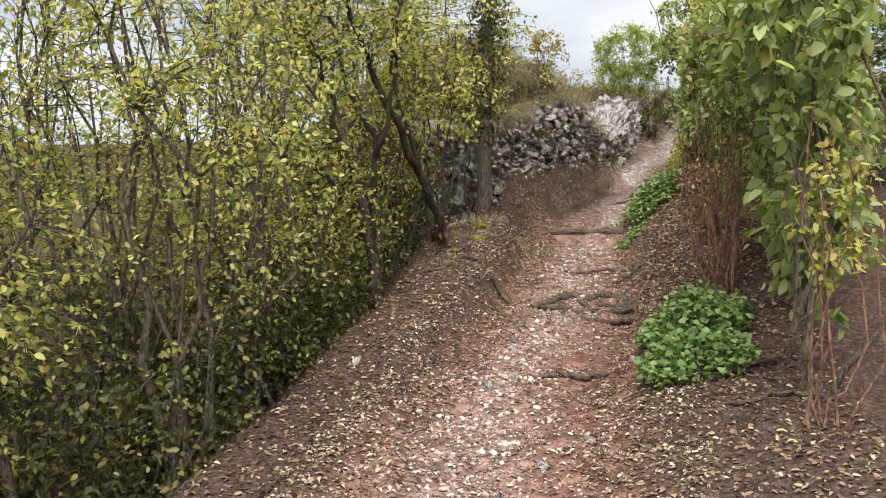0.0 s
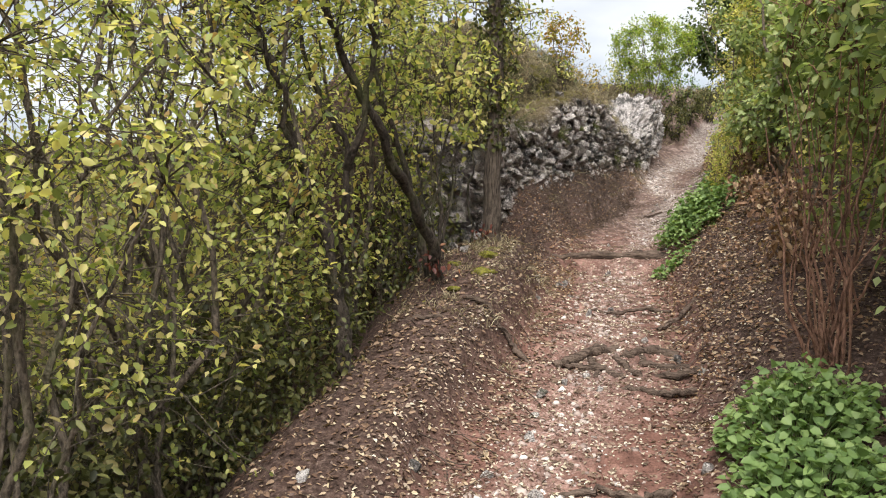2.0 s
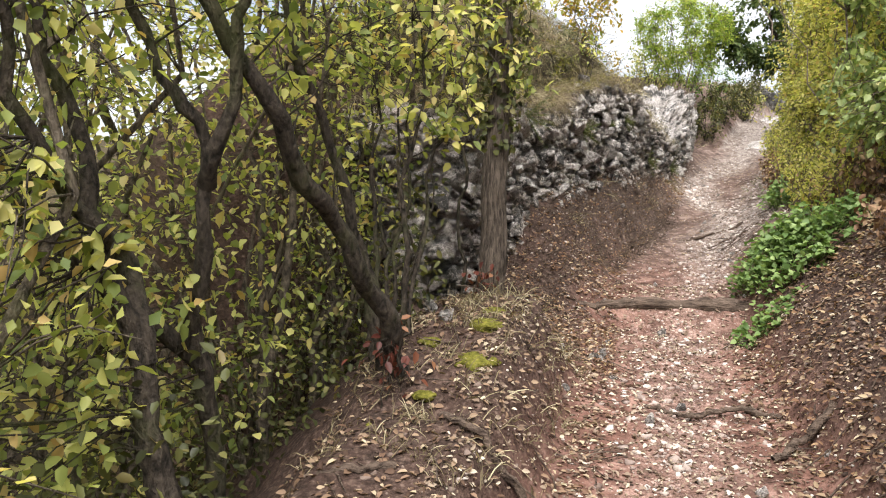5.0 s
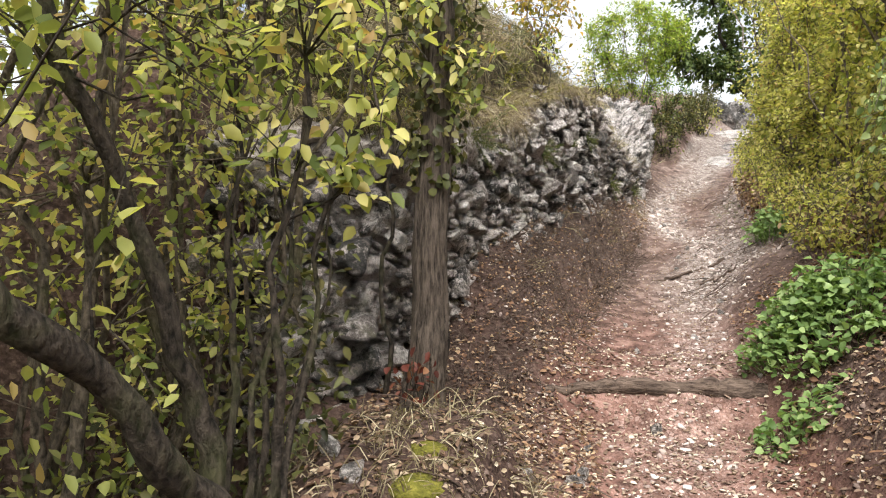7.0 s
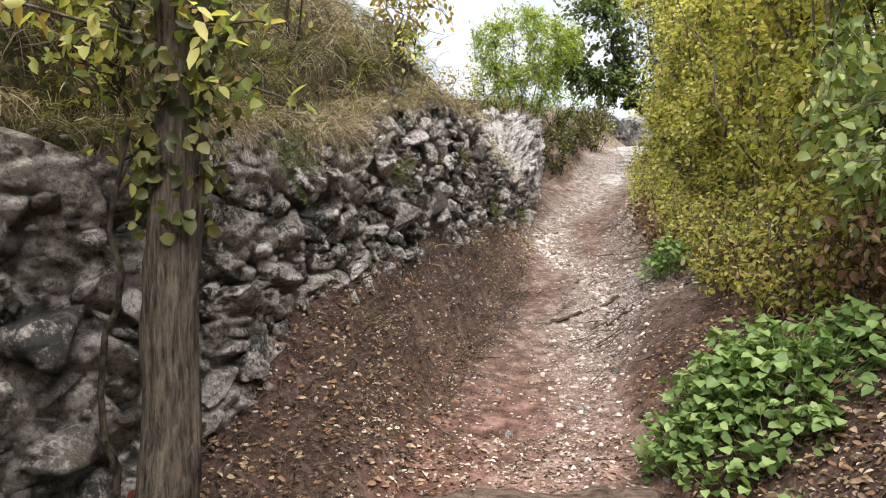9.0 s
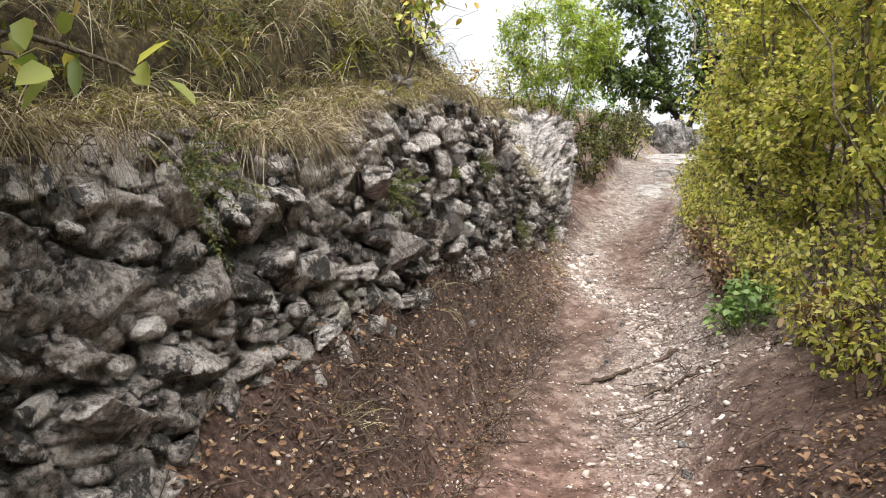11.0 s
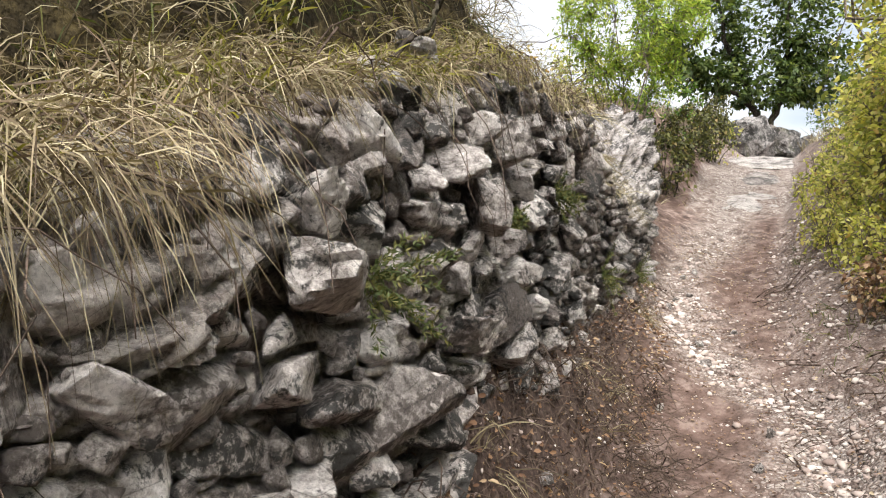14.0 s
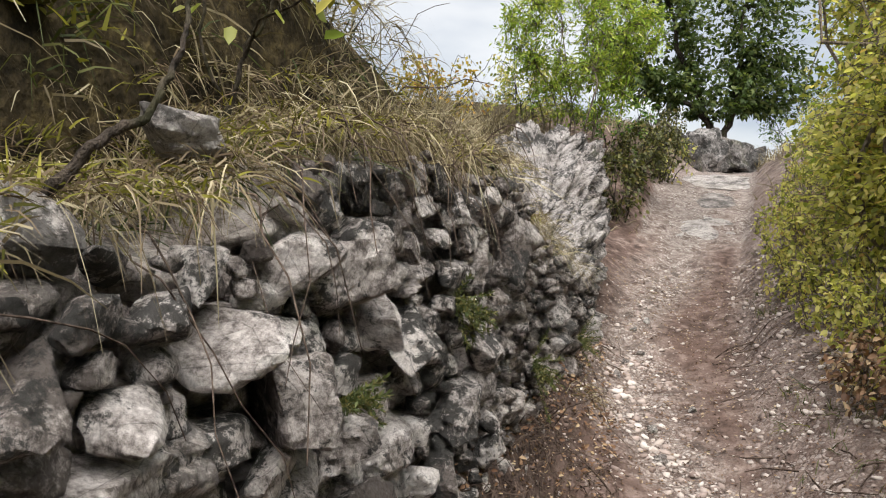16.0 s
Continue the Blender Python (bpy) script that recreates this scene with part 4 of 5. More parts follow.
# far plants: the green bush above the outcrop, the autumn sapling, the dark tree on the crest
shrub("green_bush", (-1.0, 20.2, land1(-1.0, 20.2)), "upright fresh green bush of thin stems above the outcrop", "bush",
      [((-1.0 + dx, 20.2 + dy, 5.2 - abs(dx) * 0.4), 0.012) for dx, dy in ((-0.75, 0.1), (-0.5, -0.2), (-0.25, 0.2), (0, 0), (0.2, 0.2), (0.45, -0.1), (0.7, 0.1), (0.1, -0.3), (-0.35, 0))],
      [((-1.0, 20.2, 4.75), (1.0, 0.7, 0.7), 800), ((-1.0, 20.2, 4.1), (0.65, 0.5, 0.4), 180)], M_LIME, M_TWIG, (0.07, 0.022), 11, seed=61, hang=0.2, oval=False)
shrub("dark_tree", (2.5, 29, land1(2.5, 29)), "broad dark-leaved tree with a leaning trunk on the crest", "tree",
      [(((2.6, 29, 3.6), (2.3, 29, 4.4), (1.9, 29, 5.0), (1.4, 29, 6.2), (1.0, 29, 7.5)), 0.11), (((2.3, 29, 4.4), (2.6, 29.3, 5.6), (2.8, 29.5, 7.6)), 0.08), (((1.9, 29, 5.0), (0.9, 28.8, 5.6), (0.2, 28.7, 6.2)), 0.06)],
      [((1.0, 29, 7.0), (1.7, 1.5, 1.6), 250), ((2.8, 29.3, 7.3), (1.8, 1.5, 1.7), 250), ((1.8, 29, 5.5), (1.9, 1.2, 0.6), 260), ((3.6, 29.3, 5.7), (1.0, 1.2, 0.8), 150), ((0.0, 28.8, 6.0), (0.8, 0.9, 0.8), 110)],
      M_DARKTREE, M_DARKTWIG, (0.14, 0.085), 13, twig=0.9, seed=62, oval=False)

# autumn sapling and small bushes on the bank and round the crest
shrub("autumn_sapling", (-2.0, 12.7, land1(-2.0, 12.7)), "thin sapling with yellow and orange autumn leaves on the grassy bank", "sapling",
      [((-1.75, 12.85, 3.75), 0.008), ((-2.0, 12.6, 3.9), 0.010), ((-2.15, 13.0, 3.8), 0.008), ((-1.85, 12.4, 3.7), 0.007)],
      [((-1.9, 12.75, 3.6), (0.38, 0.55, 0.4), 85)], M_AUTUMN, M_TWIG, (0.05, 0.032), 9, twig=0.3, seed=71, hang=0.5)
shrub("autumn_sapling", (-2.3, 11.1, land1(-2.3, 11.1)), "bare-stemmed sapling with a few yellow leaves on the bank", "sapling",
      [((-2.1, 11.2, 3.7), 0.010), ((-2.3, 11.0, 3.9), 0.009), ((-2.0, 10.8, 3.5), 0.007)],
      [((-2.1, 11.1, 3.5), (0.4, 0.5, 0.4), 40)], M_LEFT, M_DARKTWIG, (0.05, 0.032), 7, twig=0.3, seed=72, hang=0.5)
for k, (bx, by, h, wide, mat, n) in enumerate(((-0.55, 20.0, 0.75, 0.38, M_UNDER, 100), (-0.2, 20.9, 0.85, 0.42, M_UNDER, 110), (-0.45, 21.3, 0.9, 0.5, M_GREEN, 60), (0.2, 22.2, 0.8, 0.42, M_UNDER, 90), (0.3, 22.4, 0.6, 0.4, M_LEFT, 30), (0.5, 24.6, 0.7, 0.5, M_UNDER, 90), (-1.6, 21.5, 1.0, 0.7, M_LEFT, 110), (-2.4, 19.0, 0.7, 0.6, M_AUTUMN, 70), (4.2, 30.5, 1.4, 1.0, M_GREEN, 120))):
    rng = np.random.default_rng(700 + k)
    bz = land1(bx, by)
    shrub("low_bush", (bx, by, bz), "low dark green bush on the slope by the track", "bush",
          [((bx + rng.normal(0, wide * 0.5), by + rng.normal(0, wide * 0.4), bz + h * rng.uniform(0.7, 1.1)), 0.008) for _ in range(6)],
          [((bx, by, bz + h * 0.45), (wide, wide, h * 0.55), n)], mat, M_DARKTWIG, (0.055, 0.035), 12, seed=710 + k, group="low bushes", oval=False)

# ---- roots across the track ----
def root(pts, r0, r1, label="weathered exposed tree root lying across the track", sides=8, seed=0):
    rng = np.random.default_rng(900 + seed)
    p = np.array([[x, y, land1(x, y) + dz if dz < 0.5 else dz] for x, y, dz in pts])
    n = 5 * len(p)
    u, w = np.linspace(0, 1, n), np.linspace(0, 1, len(p))
    q = np.stack([np.interp(u, w, p[:, i]) for i in range(3)], -1)
    q[1:-1] += rng.normal(0, 0.008, (n - 2, 3))
    t = Tubes(sides)
    t.add(q, (r0 + (r1 - r0) * u) * (1 + 0.14 * np.sin(u * 17 + seed)))
    ob = tagged(new("tree_root", t.mesh("tree_root", M_ROOT)), label, "root", "exposed roots")
    return ob


root([(-1.68, 9.58, 0.96), (-1.52, 9.72, 1.0), (-1.3, 9.8, 1.025), (-1.0, 9.82, 1.02), (-0.75, 9.85, 1.03), (-0.5, 9.84, 1.01), (-0.28, 9.85, 0.99)], 0.02, 0.068, "thick weathered root forming a step across the track", 10, 1)
root([(-1.13, 6.93, 0.0), (-1.0, 7.05, 0.03), (-0.88, 7.16, 0.04), (-0.75, 7.24, 0.0)], 0.03, 0.042, seed=2)
root([(-0.78, 7.08, 0.0), (-0.66, 7.12, 0.035), (-0.5, 7.16, 0.04), (-0.36, 7.12, 0.0)], 0.026, 0.038, seed=3)
root([(-0.78, 7.2, 0.0), (-0.68, 6.98, 0.03), (-0.6, 6.85, 0.03), (-0.5, 6.72, -0.01)], 0.028, 0.018, seed=4)
root([(-0.92, 7.1, 0.0), (-0.84, 6.95, 0.03), (-0.85, 6.8, 0.0)], 0.028, 0.016, seed=5)
root([(-0.5, 6.85, -0.01), (-0.4, 6.78, 0.035), (-0.28, 6.8, 0.03), (-0.2, 6.85, -0.02)], 0.022, 0.028, seed=6)
root([(-1.05, 8.3, 0.0), (-0.85, 8.2, 0.02), (-0.6, 8.28, 0.02), (-0.42, 8.2, 0.0)], 0.012, 0.016, seed=7)
root([(-0.5, 7.75, 0.0), (-0.38, 7.85, 0.03), (-0.24, 7.95, 0.02)], 0.016, 0.02, seed=8)
root([(-0.98, 12.78, 0.0), (-0.8, 12.84, 0.015), (-0.6, 12.95, 0.02), (-0.45, 13.05, 0.01), (-0.3, 13.1, 0.0)], 0.010, 0.017, seed=9)
root([(-0.55, 12.6, 0.0), (-0.4, 12.68, 0.015), (-0.25, 12.66, 0.01)], 0.008, 0.012, seed=10)
root([(0.02, 12.0, 0.0), (0.18, 12.1, 0.03), (0.35, 12.1, 0.03)], 0.012, 0.016, seed=11)
root([(-2.1, 6.55, 0.02), (-1.95, 6.55, 0.04), (-1.8, 6.62, 0.02)], 0.012, 0.016, seed=12)
root([(0.2, 4.7, 0.01), (0.4, 4.85, 0.03), (0.62, 5.0, 0.02)], 0.014, 0.02, seed=13)

root([(-1.1, 7.0, 0.0), (-0.95, 6.9, 0.03), (-0.8, 6.92, 0.025), (-0.68, 6.82, 0.0)], 0.02, 0.026, seed=14)
root([(-0.62, 7.2, 0.0), (-0.56, 7.02, 0.03), (-0.44, 6.95, 0.03), (-0.3, 6.98, 0.0)], 0.022, 0.03, seed=15)
root([(-0.75, 6.62, 0.0), (-0.6, 6.58, 0.025), (-0.42, 6.5, 0.02), (-0.25, 6.52, 0.0)], 0.016, 0.022, seed=16)
root([(-0.9, 5.2, 0.0), (-0.7, 5.28, 0.02), (-0.5, 5.22, 0.02), (-0.38, 5.3, 0.0)], 0.014, 0.02, seed=17)
root([(-1.75, 7.0, 0.0), (-1.6, 6.9, 0.03), (-1.45, 6.95, 0.02), (-1.3, 6.9, 0.0)], 0.014, 0.02, seed=18)
root([(0.15, 4.4, 0.0), (0.35, 4.3, 0.03), (0.6, 4.38, 0.03), (0.8, 4.3, 0.01)], 0.01, 0.014, seed=19)

# ---- grass ----
def ground_points(rng, n, x0, x1, y0, y1, keep=None):
    x, y = rng.uniform(x0, x1, n), rng.uniform(y0, y1, n)
    if keep is not None:
        k = keep(x, y)
        x, y = x[k], y[k]
    return np.stack([x, y, land(x, y)], -1)


def grass(name, label, pts, mat, length, width, lean, droop, seed, tuft=5, tangle=0.42):
    rng = np.random.default_rng(seed)
    pts = pts.copy()
    behind = wall_x(pts[:, 1]) - pts[:, 0]
    shelf = (behind > -0.05) & (behind < 0.36) & (pts[:, 1] > 8.6) & (pts[:, 1] < 15.2)
    pts[:, 2] = np.where(shelf, np.maximum(pts[:, 2], wall_top(pts[:, 1]) - 0.02), pts[:, 2] + rough(pts[:, 0], pts[:, 1]))
    steep = (behind >= 0.36) & (behind < 1.7) & (pts[:, 1] > 8.4) & (pts[:, 1] < 15.2)
    pts += steep[:, None] * np.array([0.08, 0, 0.07])
    p = np.repeat(pts, tuft, axis=0) + rng.normal(0, 0.025, (len(pts) * tuft, 3)) * np.array([1, 1, 0.3])
    way = np.asarray(lean) + rng.normal(0, tangle, (len(p), 3)) * np.array([1, 1, 0.7])
    way = way + np.repeat(rng.normal(0, 0.3 + 0.4 * (tangle > 0.5), (len(pts), 3)), tuft, axis=0)
    if tuft > 12:
        splay = rng.normal(0, 1, (len(p), 3)) * np.array([1, 1, 0.2])
        p = p + splay * 0.012
        way = way + splay * 0.4
        p[:, 2] += 0.03
    me = blade_mesh(name, p, way, length * rng.uniform(0.45, 1.2, len(p)), width * rng.uniform(0.6, 1.3, len(p)), mat, droop * rng.uniform(0.5, 1.5, len(p)))
    return tagged(new(name, me), label, "grass", kind="stuff")


rng = np.random.default_rng(31)
def bank_zone(lo, hi):
    return lambda x, y: (wall_x(y) - x > lo) & (wall_x(y) - x < hi)


BANK = (-4.2, -1.0, 8.4, 16.0)
grass("dry_grass", "dry straw-coloured grass tufts covering the bank above the wall", ground_points(rng, 5200, *BANK, bank_zone(0.03, 1.5)), M_DRY, 0.13, 0.0031, (0.35, -0.15, 0.5), 0.75, 311, 13, 0.85)
grass("green_grass", "green grass tufts among the dry grass on the bank", ground_points(rng, 3600, *BANK, lambda x, y: bank_zone(0.06, 1.7)(x, y) & (np.sin(x * 5 + y * 3) + np.sin(y * 4.7 - x * 3) > -0.1)), M_GRASS, 0.13, 0.0032, (0.3, -0.15, 0.7), 0.5, 312, 11, 0.7)
# grass rooted evenly over the steep face of the bank, by area
quads = g_me.polygons
cen = np.empty(len(quads) * 3)
quads.foreach_get("center", cen)
cen = cen.reshape(-1, 3)
area = np.empty(len(quads))
quads.foreach_get("area", area)
nrm = np.empty(len(quads) * 3)
quads.foreach_get("normal", nrm)
nrm = nrm.reshape(-1, 3)
back_off = wall_x(cen[:, 1]) - cen[:, 0]
area = area * ((back_off > 0.3) & (back_off < 2.6) & (cen[:, 1] > 8.6) & (cen[:, 1] < 15.6))
pick = np.random.default_rng(77).choice(len(area), 5200, p=area / area.sum())
root = cen[pick] + nrm[pick] * 0.01 + np.random.default_rng(78).normal(0, 0.03, (5200, 3)) * np.array([1, 1, 0.4])
tilt = np.random.default_rng(79)
for name, label, part_of, mat, size in (("bank_grass", "short matted straw-coloured grass on the steep upper bank", root[:3200], M_DRY, 0.115), ("bank_green_grass", "green and mossy grass tufts on the steep upper bank", root[3200:], M_GRASS, 0.13)):
    tuft_root = np.repeat(part_of, 6, axis=0) + tilt.normal(0, 0.02, (len(part_of) * 6, 3))
    lean_way = np.array([0.5, -0.2, 0.45]) + tilt.normal(0, 0.6, tuft_root.shape) + np.repeat(tilt.normal(0, 0.45, part_of.shape), 6, axis=0)
    count = len(tuft_root)
    tagged(new(name, blade_mesh(name, tuft_root, lean_way, size * tilt.uniform(0.45, 1.2, count), 0.004 * tilt.uniform(0.6, 1.3, count), mat, 0.6 * tilt.uniform(0.5, 1.5, count))), label, "grass", kind="stuff")
rim = rng.uniform(9.4, 15.8, 800)
rim = rim[(np.sin(rim * 2.9 + 2.2) + np.sin(rim * 6.1 + 1) * 0.8) > -0.1]
rp = np.stack([wall_x(rim) - rng.uniform(-0.03, 0.36, len(rim)), rim, wall_top(rim) + rng.uniform(-0.06, 0.08, len(rim))], -1)
grass("hanging_grass", "long dry grass hanging over the wall's edge", rp[::2], M_DRY, 0.14, 0.0022, (0.5, -0.2, 0.35), 0.7, 313, 14, 0.6)
lip = rng.uniform(9.4, 11.6, 190)
lip = lip[(np.sin(lip * 5.3 + 0.6) + 0.7 * np.sin(lip * 11.1) > -0.25)]
lp = np.stack([wall_x(lip) - rng.uniform(-0.05, 0.16, len(lip)), lip, wall_top(lip) + rng.uniform(-0.05, 0.06, len(lip))], -1)
grass("hanging_grass", "thick mop of dead grass hanging down the wall's face", lp, M_STRAW, 0.15, 0.0022, (0.6, -0.15, 0.2), 0.8, 319, 16, 0.6)

turf = rng.uniform(8.8, 14.6, 1500)
tb = np.stack([wall_x(turf) - rng.uniform(0.0, 0.42, len(turf)), turf, wall_top(turf)], -1)
grass("lip_turf", "short matted dry turf along the wall's broken top", tb[:1000], M_STRAW, 0.085, 0.0026, (0.4, -0.2, 0.5), 0.6, 321, 13, 0.85)
grass("lip_turf", "mossy green turf along the wall's broken top", tb[1000:], M_MOSSY, 0.04, 0.0032, (0.3, -0.2, 0.7), 0.3, 322, 15, 0.8)

# moss on the hummocks of the bank
mossy = root[lumpy(root[:, 0], root[:, 1], 3.1) > 0.12]
mossy = mossy[:1100]
mp = np.repeat(mossy, 20, axis=0) + tilt.normal(0, 0.03, (len(mossy) * 20, 3)) * np.array([1, 1, 0.6])
tagged(new("bank_moss", blade_mesh("bank_moss", mp, np.array([0.4, -0.2, 0.9]) + tilt.normal(0, 0.5, mp.shape), 0.04 * tilt.uniform(0.5, 1.3, len(mp)), 0.007, M_MOSSY, 0.2)), "yellow-green moss on the hummocks of the bank", "moss", kind="stuff")

# dead stems tangled in the grass, and rootlets on the slope under the wall
t = Tubes(3)
for q in root[::9]:
    d = unit(np.array([0.4, -0.3, 0.25]) + tilt.normal(0, 0.7, 3)) * tilt.uniform(0.12, 0.42)
    t.add(limb(tilt, q, q + d, 6, 0.16, 0.05), np.linspace(1, 0.4, 6) * tilt.uniform(0.0015, 0.0035))
for y in tilt.uniform(9.3, 13.6, 75):
    q = np.array([float(wall_x(y)) - 0.02, y, float(wall_top(y)) - tilt.uniform(-0.05, 0.06)])
    d = np.array([tilt.uniform(0.05, 0.2), tilt.normal(0, 0.15), -tilt.uniform(0.05, 0.35)])
    t.add(limb(tilt, q, q + d, 7, 0.14, 0.08), np.linspace(1, 0.4, 7) * tilt.uniform(0.0012, 0.003))
tagged(new("dead_stems", t.mesh("dead_stems", M_ROOT)), "tangle of dry brown stems in the grass of the bank", "dead stems", kind="stuff")
t = Tubes(3)
for q in ground_points(tilt, 4200, -2.2, -1.0, 9.2, 14.5, lambda x, y: (x > wall_x(y) + 0.03) & (x < wall_x(y) + 0.5)):
    d = np.array([tilt.normal(0.06, 0.08), tilt.normal(0, 0.12), tilt.uniform(-0.06, 0.05)])
    t.add(limb(tilt, q + np.array([0, 0, 0.01]), q + d + np.array([0, 0, 0.02]), 6, 0.2, 0.03), np.linspace(1, 0.5, 6) * tilt.uniform(0.0012, 0.0038))
tagged(new("rootlets", t.mesh("rootlets", M_ROOT)), "fine dead rootlets and twigs on the dark slope under the wall", "rootlets", kind="stuff")
grass("field_grass", "tall pale dry grass behind the outcrop", ground_points(rng, 2600, -3.4, -0.9, 14.2, 21, lambda x, y: (wall_x(y) - x > 0.75) | (y > 19.8)), M_DRY, 0.42, 0.007, (0.05, 0, 1), 0.2, 314, 6)
grass("verge_grass", "low tufts of grass along the track's edges", ground_points(rng, 240, -2.2, -1.2, 6.6, 8.8, lambda x, y: (x < path_x(y) - half_w(y) * 1.05)), M_DRY, 0.14, 0.004, (0.2, -0.1, 0.8), 0.5, 315, 9)
grass("verge_grass", "low tufts of green grass beside the track", ground_points(rng, 500, -0.6, 0.7, 13.5, 20, lambda x, y: (x > path_x(y) + half_w(y) * 1.2) & (np.sin(y * 3.1) + np.sin(x * 9 + y) > 0.5)), M_GRASS, 0.13, 0.004, (-0.2, -0.1, 0.8), 0.5, 316, 8)
grass("verge_grass", "wispy tufts of grass at the foot of the wall", ground_points(rng, 260, -2.0, -1.0, 10.2, 16, lambda x, y: (x - wall_x(y) > 0.02) & (x - wall_x(y) < 0.2) & (np.sin(y * 4.3) > 0.2)), M_DRY, 0.2, 0.004, (0.6, -0.2, 0.6), 0.7, 317, 10)
grass("crest_grass", "pale dry grass on the far crest", ground_points(rng, 2600, -3, 9, 19.7, 36, lambda x, y: np.abs(x - path_x(y)) > half_w(y) * 1.15), M_DRY, 0.3, 0.009, (0, 0, 1), 0.3, 318, 5)

# moss cushions
def cushion(x, y, rad, dz=0.0, z=None):
    rng = np.random.default_rng(int(abs(x * 100) + y * 10))
    bm = bmesh.new()
    bmesh.ops.create_icosphere(bm, subdivisions=3, radius=1)
    for v in bm.verts:
        k = 1 + 0.35 * noise.noise(v.co * 2.3 + Vector((x * 7, y * 5, 0))) + 0.12 * noise.noise(v.co * 8)
        v.co = Vector((v.co.x * rad * k, v.co.y * rad * 1.2 * k, v.co.z * rad * 0.38 * k))
    me = bpy.data.meshes.new("moss_cushion")
    bm.to_mesh(me)
    bm.free()
    me.shade_smooth()
    me.materials.append(M_MOSS)
    ob = tagged(new("moss_cushion", me), "yellow-green moss cushion on the bank", "moss", "moss cushions")
    ob.location = (x, y, (land1(x, y) if z is None else z) + dz)


for x, y, rad in ((-1.7, 7.35, 0.16), (-1.75, 7.7, 0.14), (-1.95, 7.5, 0.09), (-1.85, 7.1, 0.08), (-1.9, 4.6, 0.07), (-2.0, 6.9, 0.07), (-1.78, 8.0, 0.1), (-1.95, 12.3, 0.08), (-2.05, 12.0, 0.07), (-1.9, 12.7, 0.09), (-2.1, 11.4, 0.08)):
    cushion(x, y, rad * 0.6, -0.01)

# ---- fallen leaves ----
def litter(name, label, n, zone, mat, size, seed, lift=0.012):
    rng = np.random.default_rng(seed)
    p = ground_points(rng, n, *zone)
    p[:, 2] += rough(p[:, 0], p[:, 1]) + rng.uniform(0.003, lift, len(p))
    e = 0.05
    nx_ = (land(p[:, 0] - e, p[:, 1]) - land(p[:, 0] + e, p[:, 1])) / (2 * e)
    ny_ = (land(p[:, 0], p[:, 1] - e) - land(p[:, 0], p[:, 1] + e)) / (2 * e)
    nrm = np.stack([nx_, ny_, np.ones_like(nx_)], -1) + rng.normal(0, 0.35, (len(p), 3))
    way = np.append(rng.normal(0, 1, (len(p), 2)), rng.normal(0, 0.2, (len(p), 1)), 1)
    s = size * rng.uniform(0.5, 1.3, len(p))
    return tagged(new(name, leaf_mesh(name, p, way, nrm, s, s * rng.uniform(0.4, 0.75, len(p)), mat, True, 0.25)), label, "leaf litter", kind="stuff")


edge = lambda lo: (lambda x, y: (np.abs(x - path_x(y)) / half_w(y) > lo))
litter("leaf_litter", "brown and tan fallen leaves on the banks", 24000, (-2.3, 0.9, 2.2, 9.6, edge(0.7)), M_LITTER, 0.032, 801)
litter("track_litter", "pale scraps of dry leaves trodden into the track", 22000, (-1.7, 0.2, 2.2, 10.5, None), M_CHIP, 0.026, 802)
litter("slope_litter", "dead leaves and scraps on the slope under the wall", 15000, (-2.3, -0.9, 8.6, 16.5, lambda x, y: (x > wall_x(y)) & (x < path_x(y) - half_w(y) * 0.7)), M_RUST, 0.026, 803, 0.04)
litter("verge_litter", "reddish withered leaves heaped on the bank", 4800, (-0.5, 0.9, 6.3, 11.2, edge(0.95)), M_RUST, 0.032, 804, 0.07)
litter("bank_litter", "brown leaves caught in the grass of the bank", 5200, (-3.4, -1.2, 8.8, 15, bank_zone(0.36, 1.5)), M_RUST, 0.03, 805, 0.06)
litter("far_litter", "scraps of dry leaves on the upper track", 15000, (-1.5, 0.9, 10.3, 19, None), M_LITTER, 0.017, 806)

# small sticks
rng = np.random.default_rng(91)
t = Tubes(3)
for q in ground_points(rng, 1500, -2.2, 0.8, 2.4, 16.5, lambda x, y: (x > wall_x(y) + 0.03) & (np.abs(x - path_x(y)) / half_w(y) > 0.6)):
    a, h = rng.uniform(0, 6.28), rng.uniform(0.03, 0.14)
    d = np.array([math.cos(a), math.sin(a), 0]) * h
    e0, e1 = q - d, q + d
    e0[2], e1[2] = land1(*e0[:2]) + 0.012, land1(*e1[:2]) + rng.uniform(0.01, 0.05)
    t.add(limb(rng, e0, e1, 4, 0.12), np.array([1, 1, 0.8, 0.5]) * rng.uniform(0.0015, 0.005))
tagged(new("fallen_sticks", t.mesh("fallen_sticks", M_ROOT)), "thin dry sticks lying on the banks", "sticks", kind="stuff")

# withered plants on the right bank behind the herbs
rng = np.random.default_rng(77)
for bx, by, hh in ((0.35, 9.9, 0.35), (0.3, 9.0, 0.3), (0.4, 8.2, 0.35), (0.3, 10.9, 0.3), (0.35, 7.3, 0.3), (0.25, 11.9, 0.25)):
    bz = land1(bx, by)
    shrub("withered_plant", (bx, by, bz), "withered rusty-brown undergrowth on the bank", "plant",
          [((bx + rng.normal(0, 0.2), by + rng.normal(0, 0.25), bz + hh * rng.uniform(0.8, 1.3)), 0.004) for _ in range(6)],
          [((bx, by, bz + hh * 0.5), (0.3, 0.45, hh * 0.6), 55)], M_RUST, M_ROOT, (0.05, 0.032), 8, seed=int(800 + by * 10), group="withered undergrowth", hang=0.7)

